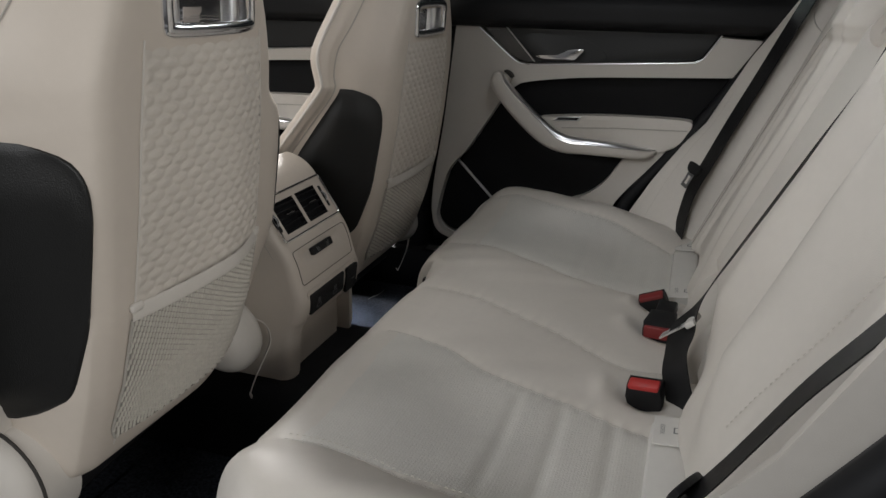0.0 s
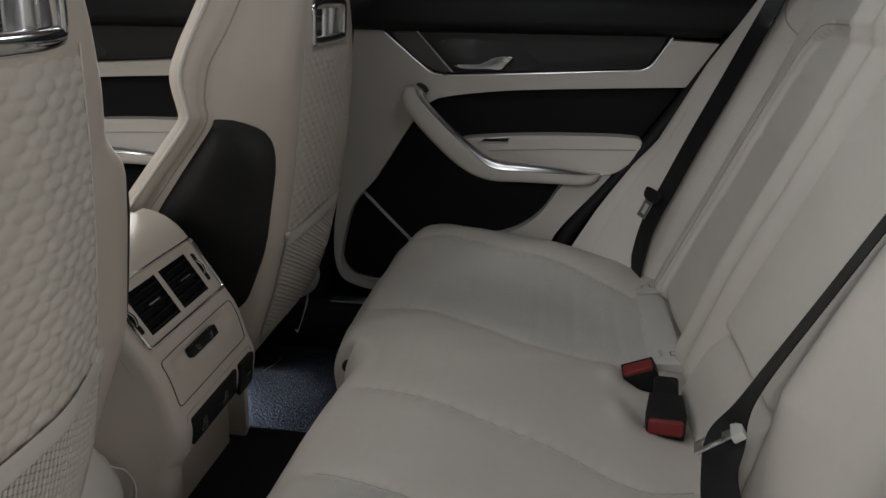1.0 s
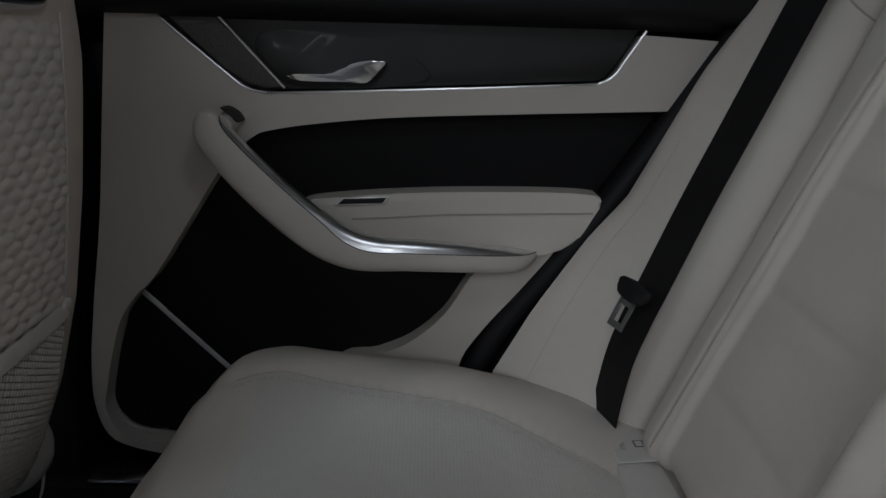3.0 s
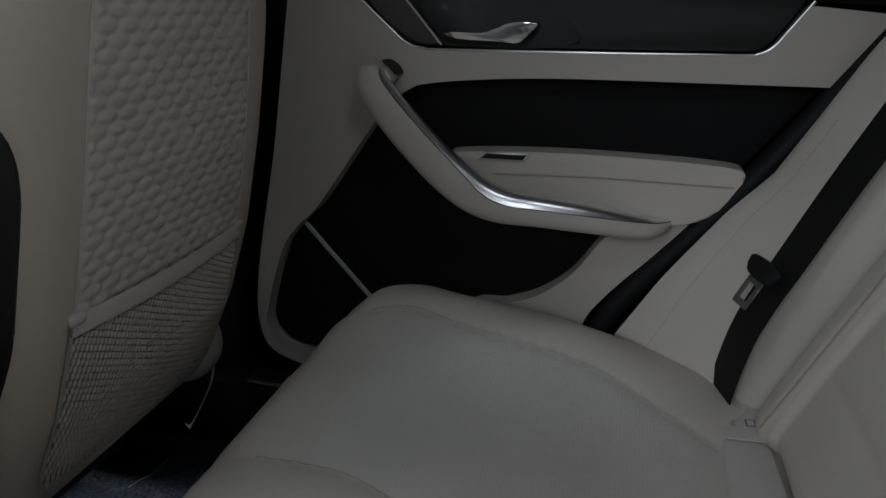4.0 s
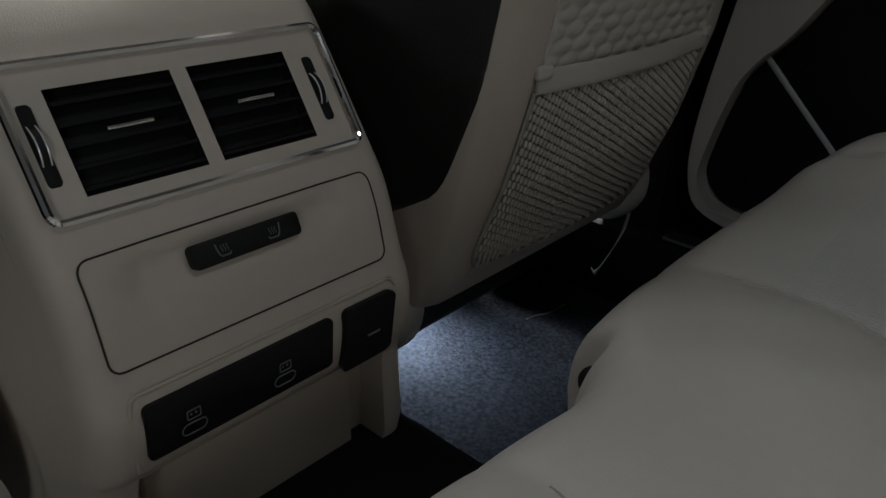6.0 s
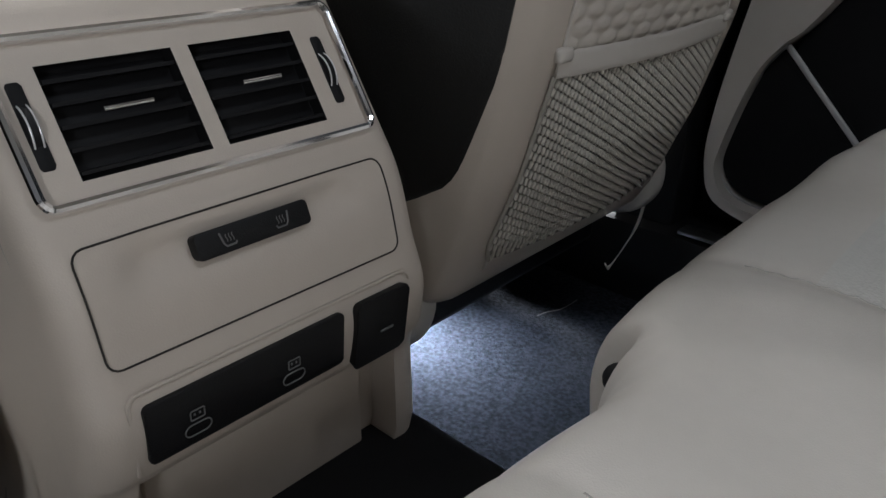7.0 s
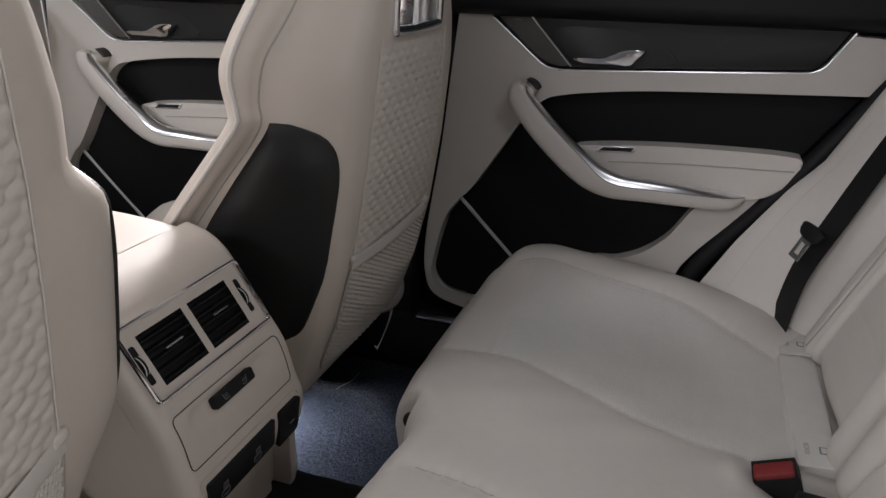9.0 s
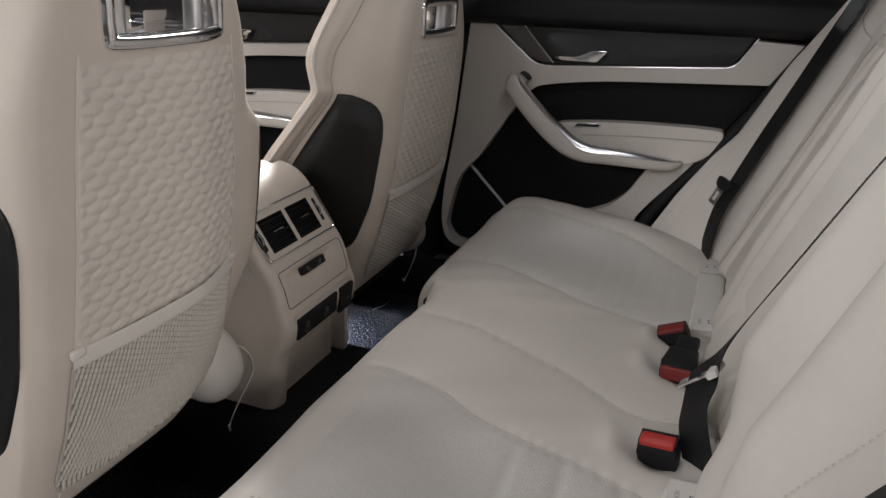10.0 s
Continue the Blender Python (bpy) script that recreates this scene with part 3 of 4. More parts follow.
backrest = thing("rear_seat_back", "reclined cream leather rear backrest in three sections", "seat")
part("outer_section", back_section(0.148, 0.566, 0.012, ((0.185, 0.034, 0.031), (0.252, 0.040, 0.031)), dent=0.008, arch=True, r=0.020), LEATHER, backrest, "padded backrest section with rolled edge", sharp=60)
NEAR_ROLL = [(0.30, -1.2), (0.36, -0.5), (0.42, 0.25), (0.48, 0.95), (0.60, 1.0), (0.75, 0.85), (1.0, 0.7)]
NEAR_BOLSTER = [(0.30, -0.4), (0.36, 0.0), (0.43, 0.6), (0.50, 1.0), (1.0, 1.0)]
part("outer_section", back_section(0.094, 0.566, 0.012, ((0.150, 0.033, 0.052), (0.270, -0.012, 0.045), (0.388, 0.042, 0.058)), r=0.030, falls=(NEAR_ROLL, NEAR_BOLSTER, NEAR_BOLSTER), crease=[(0.60, 0.335), (0.645, 0.325), (0.69, 0.28), (0.74, 0.235), (0.79, 0.17), (1.0, 0.13)]), LEATHER, backrest, "padded backrest section with rolled edge", mirror=True, sharp=60)
part("roll_stitching", sweep([(back_x(z) + 0.010 - 0.0235 * (0.35 + 0.65 * step(0.30, 0.52, z)) - 0.001, 0.219, z) for z in [float(v) for v in np.linspace(0.40, 0.95, 50)]], circle(0.0010, 5), up=(-1, 0, 0)), THREAD, backrest)
# The dark thread also paints the shade along the crease below the arch.
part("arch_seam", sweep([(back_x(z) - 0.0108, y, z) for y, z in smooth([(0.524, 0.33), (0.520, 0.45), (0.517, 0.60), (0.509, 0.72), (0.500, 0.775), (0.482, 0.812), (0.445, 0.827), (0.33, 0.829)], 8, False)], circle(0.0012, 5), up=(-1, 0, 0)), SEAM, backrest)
stitches([(back_x(z) - 0.0140 - 0.042 * bell(y - 0.388, 0.058) * lerp(NEAR_BOLSTER, z), -y, z) for y, z in smooth([(0.450, 0.45), (0.474, 0.535), (0.498, 0.60), (0.516, 0.66), (0.535, 0.75), (0.545, 0.88)], 8, False)], backrest, "edge_stitching", up=(-0.9, 0, 0.4))
part("armrest_section", back_section(-0.088, 0.143, 0.016, (), z0=0.425, z1=0.845, r=0.008, rz=0.012), LEATHER, backrest, "folded-up centre armrest", sharp=60)
part("upper_section", back_section(-0.088, 0.143, 0.004, (), z0=0.849, z1=1.0, r=0.012, rz=0.012), LEATHER, backrest, sharp=60)
part("pull_loop", sweep(smooth([(0.915, -0.01, 0.868), (0.893, -0.012, 0.858), (0.880, -0.014, 0.838), (0.886, -0.012, 0.824), (0.900, -0.010, 0.838), (0.912, -0.008, 0.856)], 6, False), ribbon(0.014, 0.002), up=(0, 1, 0.1)), LEATHER, backrest, "small leather pull loop")
part("lower_section", back_section(-0.090, 0.143, 0.018, (), z0=0.29, z1=0.419, r=0.012), LEATHER, backrest, sharp=60)


WING = [(0.20, 0.50), (0.30, 0.515), (0.337, 0.522), (0.42, 0.567), (0.53, 0.638), (0.583, 0.683), (0.74, 0.762), (0.817, 0.813), (0.95, 0.90), (1.10, 0.97)]


def wing_x(y, z):
    t = (0.704 - y) / 0.136
    xf, xb = lerp(WING, z), back_x(z) + 0.035 * step(0.5, 0.3, z)
    return xf + (xb - xf) * max(t, 0) ** 0.8 - 0.018 * math.sin(math.pi * min(1, max(0, t)))


def wing_mesh(dx):
    """Side bolster between the door opening and the backrest."""
    rings = []
    for z in np.linspace(0.22, 1.08, 60):
        z = float(z)
        ring = []
        for j in range(25):
            t = j / 24
            y = 0.704 - 0.136 * t
            ring.append((wing_x(y, z) + dx + (0.012 * (1 - t / 0.12) ** 2 if t < 0.12 else 0) + 0.075 * max(0, (t - 0.62) / 0.38) ** 2.2 + 0.0015 * noise.noise((y * 10, z * 10, 9.0)), y, z))
        xb = back_x(z) + dx
        rings.append(ring + [(xb + 0.12, 0.568, z), (xb + 0.12, 0.704, z)])
    return loft(rings)


for mir, dx in ((False, 0.0), (True, 0.045)):
    side = thing("side_bolster", "cream leather side bolster beside the rear backrest", "seat bolster", "side bolsters")
    part("cover", wing_mesh(dx), LEATHER, side, mirror=mir, sharp=60)
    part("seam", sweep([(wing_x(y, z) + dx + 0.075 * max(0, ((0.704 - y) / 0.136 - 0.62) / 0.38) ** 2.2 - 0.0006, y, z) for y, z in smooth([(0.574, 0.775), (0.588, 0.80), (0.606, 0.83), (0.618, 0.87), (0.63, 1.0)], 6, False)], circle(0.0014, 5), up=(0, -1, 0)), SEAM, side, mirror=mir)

far_bolster = [o for o in scene.objects if o.name.startswith("side_bolster")][0]
stitches([(wing_x(0.674, z) - 0.0012, 0.674, z) for z in [float(v) for v in np.linspace(0.32, 0.66, 40)]], far_bolster, length=0.004, gap=0.002, r=0.0005, up=(-0.8, -0.6, 0))

# anchorage strip along the seat's rear edge, with printed tags
shelf = thing("anchor_strip", "pale fabric strip along the rear edge of the bench", "seat trim")
for y0, y1 in ((0.235, 0.585), (-0.585, -0.235)):
    part("strip", loft([[(0.655, y, 0.292), (0.66, y, 0.307), (0.685, y, 0.312), (0.712, y, 0.306), (0.716, y, 0.28), (0.68, y, 0.27)] for y in np.linspace(y0, y1, 14)]), TAG, shelf)
for y, flip in ((0.555, 1), (0.262, 1), (-0.260, 1)):
    t = thing("anchor_tag", "white fabric anchorage tag with printed symbol", "tag", "anchorage tags")
    tilt = pose(0.684, y, 0.3135, 0, -4, 0) @ pose(0, 0, 0, 0, 0, -90)
    part("patch", box(-0.036, 0.036, -0.023, 0.023, -0.001, 0.0012, 0.0008, 1, tilt), TAG, t)
    part("symbol_frame", box(-0.008, 0.007, 0.004, 0.016, 0.0012, 0.0016, 0, 1, tilt), INK, t)
    part("symbol", box(-0.006, 0.005, 0.006, 0.014, 0.0014, 0.0019, 0, 1, tilt), TAG, t)
    word = bpy.data.curves.new("word", "FONT")
    word.body, word.size, word.align_x, word.align_y = "ISOFIX", 0.0085, "CENTER", "CENTER"
    holder = bpy.data.objects.new("word", word)
    print_mesh = bpy.data.meshes.new_from_object(holder)
    bpy.data.objects.remove(holder)
    print_mesh.materials.append(INK)
    text = new("print", print_mesh)
    text.parent = t
    text.matrix_basis = tilt @ pose(-0.001, -0.011, 0.0016, 0, 0, 0)


# ---------------------------------------------------------------- buckles and belts
def buckle(m, button, label):
    b = thing("belt_buckle", label, "seat belt buckle", "belt buckles")
    b.matrix_world = m @ Matrix.Diagonal((1.45, 1.25, 1.05, 1))
    outline = [(-0.016, -0.03), (0.016, -0.03), (0.0185, 0.015), (0.017, 0.032), (-0.017, 0.032), (-0.0185, 0.015)]
    part("body", slab([(x, z) for x, z in outline], -0.0115, 0.0115, 0.004, 3), BLACK, b)
    part("stalk", box(-0.012, 0.012, -0.008, 0.008, -0.075, -0.025, 0.004), BLACK, b)
    part("release_button", box(-0.0158, 0.0158, -0.0122, 0.0060, 0.0262, 0.0350, 0.0028, 2), button, b, "red release button")
    part("slot", box(-0.0125, 0.0125, 0.0072, 0.0095, 0.028, 0.0335, 0.0004, 1), RUBBER, b)
    return b


def axes(origin, up, face):
    """A pose whose z axis is up and whose -y axis looks along face."""
    z = Vector(up).normalized()
    x = z.cross(Vector(face)).normalized()
    y = z.cross(x)
    return Matrix.Translation(origin) @ Matrix((x, y, z)).transposed().to_4x4()


buckle(axes((0.640, 0.192, 0.296), (-0.38, -0.10, 0.92), (0.05, -0.97, -0.15)), DARKRED, "black seat belt buckle with dark red button leaning in the bench")
buckle(axes((0.652, 0.055, 0.326), (-0.12, -0.95, -0.12), (-0.05, -0.1, 1.0)), DARKRED, "black seat belt buckle with dark red button lying face down")
buckle(axes((0.645, -0.168, 0.300), (-0.12, -0.12, 0.98), (-0.12, -0.97, -0.13)), RED, "black seat belt buckle with bright red button standing in the bench")


def belt(path, normals, name_label, mirror=False, wide=0.047):
    t = thing("seat_belt", name_label, "seat belt", "seat belts")
    part("webbing", sweep(smooth(path, 8, False), ribbon(wide, 0.0014), up=[tuple(n) for n in smooth(normals, 8, False)]), BELT, t, mirror=mirror, sharp=30)
    return t


def tongue(parent, m, mirror=False, grip=BLACK, plate=None):
    if grip is BLACK:
        bm = slab(smooth([(-0.023, 0.002), (-0.021, 0.014), (0.021, 0.014), (0.023, 0.002), (0.015, -0.008), (-0.015, -0.008)], 3), -0.0035, 0.0035, 0.002, 2)
    else:
        bm = box(-0.021, 0.021, -0.004, 0.004, -0.006, 0.007, 0.002, 2)
    bm.transform(m)
    part("tongue_grip", bm, grip, parent, mirror=mirror)
    bm = bmesh.new()
    for x0, x1, z0, z1 in ((-0.012, -0.006, -0.04, -0.006), (0.006, 0.012, -0.04, -0.006), (-0.012, 0.012, -0.045, -0.037), (-0.012, 0.012, -0.016, -0.006)):
        join(bm, box(x0, x1, -0.0013, 0.0013, z0, z1, 0.0006, 1))
    bm.transform(m)
    part("tongue_plate", bm, plate or STEEL, parent, "steel tongue plate", mirror=mirror)


FAR_BELT = [(0.662, 0.610, 0.27), (0.664, 0.604, 0.33), (0.672, 0.597, 0.40), (0.684, 0.591, 0.45), (0.706, 0.597, 0.50), (0.747, 0.602, 0.60), (0.791, 0.607, 0.70), (0.834, 0.611, 0.80), (0.878, 0.616, 0.90), (0.930, 0.622, 1.02)]
b = belt(FAR_BELT, [(-0.86, -0.44, 0.25)] * len(FAR_BELT), "black seat belt hanging over the cream side bolster")
tongue(b, axes((0.679, 0.590, 0.490), (0.40, 0.05, 0.91), (-0.80, -0.52, 0.2)))
NEAR_BELT = [(0.650, 0.590, 0.36), (0.668, 0.594, 0.41), (0.719, 0.600, 0.496), (0.768, 0.608, 0.589), (0.810, 0.615, 0.657), (0.872, 0.624, 0.76), (0.935, 0.632, 0.87), (1.01, 0.64, 1.01)]
b = belt(NEAR_BELT, [(-0.87, -0.17, 0.43)] * len(NEAR_BELT), "black seat belt lying along the side bolster by the open doorway", True)
tongue(b, axes((0.690, 0.590, 0.462), (0.48, 0.05, 0.87), (-0.80, -0.42, 0.3)), True)

mid = belt([(0.900, -0.105, 0.90), (0.872, -0.104, 0.80), (0.820, -0.102, 0.69), (0.768, -0.100, 0.58), (0.720, -0.100, 0.48), (0.700, -0.103, 0.432), (0.686, -0.114, 0.402), (0.680, -0.128, 0.375), (0.682, -0.150, 0.345), (0.70, -0.172, 0.29)],
           [(-0.86, 0.27, 0.42), (-0.86, 0.27, 0.42), (-0.86, 0.27, 0.42), (-0.86, 0.27, 0.42), (-0.86, 0.22, 0.42), (-0.84, 0.0, 0.45), (-0.7, -0.6, 0.2), (-0.7, -0.7, 0.0), (-0.6, -0.75, 0.2), (-0.6, -0.7, 0.4)], "black centre seat belt looped beside the armrest section")
tongue(mid, axes((0.697, -0.112, 0.418), (0.76, -0.08, 0.64), (-0.62, 0.2, 0.74)) @ Matrix.Scale(1.2, 4), grip=TAG, plate=CHROME)


# ---------------------------------------------------------------- front seats
def shell_x(z):
    """Rear face of a front seat's backrest."""
    return lerp([(0.20, -0.050), (0.29, -0.012), (0.38, 0.022), (0.48, 0.048), (0.60, 0.068), (0.70, 0.080), (0.80, 0.090), (0.95, 0.098), (1.05, 0.10)], z)


PIPE_X = [(0.22, -0.27), (0.30, -0.26), (0.45, -0.225), (0.548, -0.158), (0.638, -0.085), (0.685, -0.047), (0.700, -0.042), (0.747, -0.050), (0.788, -0.043), (0.83, -0.030), (0.90, -0.010), (1.04, 0.020)]
PIPE_W = [(0.22, 0.215), (0.26, 0.235), (0.45, 0.262), (0.66, 0.264), (0.75, 0.263), (0.79, 0.248), (0.83, 0.226), (0.90, 0.185), (0.97, 0.150), (1.04, 0.115)]
SEAM_X = [(0.22, -0.23), (0.30, -0.22), (0.45, -0.190), (0.53, -0.146), (0.60, -0.093), (0.68, -0.030), (0.716, -0.028), (0.766, -0.018), (0.82, 0.005), (0.90, 0.025), (1.04, 0.040)]
FLAT = [(0.22, 0.150), (0.26, 0.168), (0.45, 0.175), (0.70, 0.172), (0.76, 0.165), (0.83, 0.140), (0.90, 0.105), (1.04, 0.06)]

PIPE_X, PIPE_W, SEAM_X, FLAT = [smooth(q, 6, False) for q in (PIPE_X, PIPE_W, SEAM_X, FLAT)]

START = smooth([(0, 17.2), (0.03, 15.8), (0.08, 14.9), (0.15, 14.0), (0.4, 12.9), (0.70, 11.9), (0.80, 11.9), (0.87, 12.6), (0.93, 14.0), (0.97, 15.7), (1.0, 18.0)], 6, False)


def shell_ring(z):
    """Half outline (x, y) from the middle of the rear face round the side to the front, mirrored."""
    xb, xp, wp, xs, b = shell_x(z), lerp(PIPE_X, z), lerp(PIPE_W, z), lerp(SEAM_X, z), lerp(FLAT, z)
    ws = wp - 0.028
    xs = min(xs, xb - 0.035)
    half = [(xb, b * k / 8) for k in range(8)]
    side = smooth([(xb, b), (xb - 0.008, b + 0.018), (xb - 0.026, b + 0.030), ((xb - 0.026 + xs) / 2, (b + 0.030 + ws) / 2 + 0.004), (xs, ws), (xs - (xs - xp) * 0.35, ws + 0.017), (xp, wp), (xp - 0.018, wp - 0.006), (xp - 0.028, wp - 0.035)], 3, False)
    half += side
    front = xp - 0.028
    for k in range(1, 8):
        t = k / 7
        half.append((front + min(0.10, (xb - front) * 0.55) * step(0, 1, t), (wp - 0.035) * (1 - t)))
    return half + [(x, -y) for x, y in half[-2:0:-1]]


def shell_surface(y, z, off=0.0):
    """Point on the rear or side of the shell at lateral offset y from the seat's middle."""
    ring = shell_ring(z)[:21]
    ys = [p[1] for p in ring]
    return float(np.interp(abs(y), ys, [p[0] for p in ring])) + off


def front_seat(y0, dx, dz, label, narrow=0.0, waist=0.0, tip=(0.0, 0.0, 0.0), strap=None):
    s = thing("front_seat", label, "car seat", "front seats")

    def put(name, bm, mat, lab="", sharp=50, parent=None):
        for v in bm.verts:
            v.co.x -= narrow * step(0.03, 0.21, v.co.y)
            v.co.y += waist * step(0.155, 0.200, v.co.y) * step(0.700, 0.650, v.co.z) * step(0.36, 0.47, v.co.z)
            v.co += Vector((dx, y0, dz))
        return part(name, bm, mat, parent or s, lab, sharp=sharp)

    zs = [float(z) for z in np.concatenate([np.linspace(0.262, 0.66, 34), np.linspace(0.665, 0.86, 40), np.linspace(0.88, 1.04, 10)])]
    rings = []
    for k, sink in ((0, 0.022), (1, 0.009), (2, 0.002)):
        rings.append([(x - sink if x > -0.1 else x + sink, y * (1 - sink), 0.236 + 0.009 * k) for x, y in shell_ring(0.236 + 0.009 * k)])
    rings += [[(x, y, z) for x, y in shell_ring(z)] for z in zs]
    shell = loft(rings)
    hole = [f for f in shell.faces if abs(f.calc_center_median().y) < 0.072 and 0.797 < f.calc_center_median().z < 0.842]
    bmesh.ops.delete(shell, geom=hole, context="FACES")
    put("backrest", shell, TAN, "cream leather sports seat back", 70)
    for side in (1, -1):
        zl = [float(v) for v in np.linspace(0.30, 1.0, 70)]
        put("piping", sweep([(lerp(PIPE_X, z) + 0.001, side * (lerp(PIPE_W, z) + 0.001), z) for z in zl], circle(0.0036, 8), up=(1, 0, 0)), LEATHER)
        zl = [float(v) for v in np.linspace(0.40, 1.0, 60)]
        put("bolster_seam", sweep([(shell_ring(z)[20][0], side * (shell_ring(z)[20][1] + 0.0008), z) for z in zl], circle(0.0014, 5), up=(1, 0, 0)), SEAM)
        # black side shell between the rear corner and the bolster seam
        rows = []
        m = 44
        for i in range(m + 1):
            t = i / m
            z = 0.335 + (0.690 - 0.335) * t
            ring = shell_ring(z)
            start = lerp(START, t)
            end = lerp([(0, 19.4), (0.90, 19.4), (1.0, 19.2)], t)
            row = []
            for j in range(25):
                k = start + (end - start) * j / 24
                a = int(k)
                fr = k - a
                p, q = ring[a], ring[a + 1]
                x, y = p[0] + (q[0] - p[0]) * fr, p[1] + (q[1] - p[1]) * fr
                nx, ny = (q[1] - p[1]), -(q[0] - p[0])
                ln = math.hypot(nx, ny) or 1
                e = min(j, 24 - j, i, m - i)
                lift = 0.0045 * math.sqrt(max(0, 1 - max(0, 1 - e / 2.0) ** 2)) - 0.001
                lift += 0.010 * step(24, 18, j) * step(2, 13, j) * step(0, 8, min(i, m - i))
                row.append((x + nx / ln * lift, side * (y + ny / ln * lift), z))
            rows.append(row)
        put("side_shell", loft(rows, closed=False), SHELL, "black grained plastic side shell")
    # quilted panel
    top, bot = 0.783, 0.470

    def panel_half(z):
        return lerp([(bot, 0.148), (0.69, 0.135), (top, 0.124)], z)

    rows = []
    n, m = 140, 160
    for i in range(m + 1):
        z = bot + (top - bot) * i / m
        row = []
        for j in range(n + 1):
            u = -1 + 2 * j / n
            y = u * panel_half(z)
            # hexagonal quilting: distance to the nearest cell border
            a, c = y / 0.028, z / 0.0122
            best = []
            for di in (-1, 0, 1, 2):
                for dj in (-1, 0, 1):
                    r = math.floor(c) + di
                    cx = math.floor(a) + dj + (0.5 if r % 2 else 0)
                    best.append(math.hypot(a - cx, (c - r) * 0.866))
            best.sort()
            d = min(1, (best[1] - best[0]) / 0.62)
            puff = 0.0024 * step(-0.12, 1.0, d) * (1 + 0.22 * noise.noise((y * 40, z * 40, dz * 50)))
            e = min(1, (1 - abs(u)) / 0.03, 2 * i / m / 0.03, 2 * (1 - i / m) / 0.16)
            row.append((shell_surface(y, z, 0.0008 + puff * e - 0.0018 * (1 - e)), y, z))
        rows.append(row)
    put("quilted_panel", loft(rows, closed=False), QUILT, "quilted cream leather back panel", 80)
    edge = [(panel_half(z), z) for z in np.linspace(0.28, top, 24)]
    for side in (1, -1):
        put("panel_seam", sweep([(shell_surface(y, z, 0.001), side * y, z) for y, z in edge], circle(0.0013, 6), up=(1, 0, 0)), LEATHER)
    # map pocket: a hem, two tabs, and a knitted net over a lining
    put("pocket_hem", sweep([(shell_surface(y, 0.470, 0.004 + 0.006 * (1 - (y / 0.152) ** 2)), y, 0.473 + 0.003 * (y / 0.152) ** 2) for y in [float(v) for v in np.linspace(-0.152, 0.152, 25)]], smooth([(-0.009, 0.0007), (0, 0.0012), (0.009, 0.0007), (0.009, -0.0007), (0, -0.001), (-0.009, -0.0007)], 2), up=(1, 0, 0)), LEATHER, "cream elastic pocket hem")
    for side in (1, -1):
        put("pocket_tab", box(shell_surface(0.14, 0.484, -0.002), shell_surface(0.14, 0.484, 0.006), side * 0.146 - 0.010, side * 0.146 + 0.010, 0.477, 0.489, 0.0035, 2), LEATHER)

    def net_point(u, v):
        """u across (-1 to 1), v from the lower hem (0) to the upper (1)."""
        low = 0.286 + 0.006 * u * u
        z = low + (0.467 - low) * v
        y = u * lerp([(0.0, 0.150), (0.10, 0.160), (1.0, 0.151)], v)
        bulge = 0.012 * math.sin(math.pi * min(1, v * 0.6 + 0.25)) * max(0, 1 - u * u) ** 0.6
        return Vector((shell_surface(y, z, 0.0015 + bulge), y, z))

    rows = [[tuple(net_point(-1 + 2 * j / 30, i / 24) - Vector((0.0006, 0, 0))) for j in range(31)] for i in range(25)]
    put("pocket_lining", loft(rows, closed=False), LINING, "grey pocket lining")
    # knitted rows that slant across the pocket, each a chain of small leaning loops
    bm = bmesh.new()
    for r in range(0, 46):
        for c in range(55):
            p = -0.158 + 0.0058 * (c + 0.35 * (r % 3))
            u, v = p / 0.155, (0.0080 * r - 0.5 * (p + 0.16)) / 0.185
            if abs(u) > 0.985 or v < 0.015 or v > 1.0:
                continue
            o = net_point(u, v) + Vector((0.0006, 0, 0))
            caps = [bm.verts.new(o + Vector((0.0002, 0.0019 * k, 0.0035 * k))) for k in (1, -1)]
            rings = []
            for k in (0.62, -0.62):
                mid_point = o + Vector((0, 0.0019 * k, 0.0035 * k))
                rings.append([bm.verts.new(mid_point + Vector((0.0013 * math.sin(q), 0.0023 * math.cos(q), -0.0011 * math.cos(q)))) for q in [2 * math.pi * i / 6 for i in range(6)]])
            for i in range(6):
                j = (i + 1) % 6
                bm.faces.new((rings[0][i], rings[1][i], rings[1][j], rings[0][j]))
                bm.faces.new((caps[0], rings[0][i], rings[0][j]))
                bm.faces.new((caps[1], rings[1][j], rings[1][i]))
    put("pocket_net", bm, NET, "knitted cream map net", 80)
    for side in (1, -1):
        put("pocket_seam", sweep([tuple(net_point(side, v) + Vector((0.001, 0, 0))) for v in [i / 16 for i in range(17)]], circle(0.0020, 6), up=(1, 0, 0)), SEAM)
    # chrome-lined opening below the headrest
    zc0, zc1 = 0.791, 0.848
    frame_line = smooth([(-0.078, zc0), (0.0, zc0 - 0.002), (0.078, zc0), (0.086, zc0 + 0.008), (0.086, 0.825), (0.080, zc1), (0.0, zc1 + 0.004), (-0.080, zc1), (-0.086, 0.825), (-0.086, zc0 + 0.008)], 5)
    loop = frame_line + [frame_line[0]]
    put("chrome_frame", sweep([(shell_surface(y, z, 0.001), y, z) for y, z in loop], circle(0.0085, 12, 0.006), up=(1, 0, 0), cap=False), BRIGHT, "polished chrome frame")
    tunnel = [[(shell_surface(y, z, 0.001 - 0.03 * k), y * (1 - 0.03 * k), 0.8195 + (z - 0.8195) * (1 - 0.05 * k)) for y, z in frame_line] for k in range(5)]
    put("chrome_tunnel", loft(tunnel, cap=False), BRIGHT, "bright chrome lining")
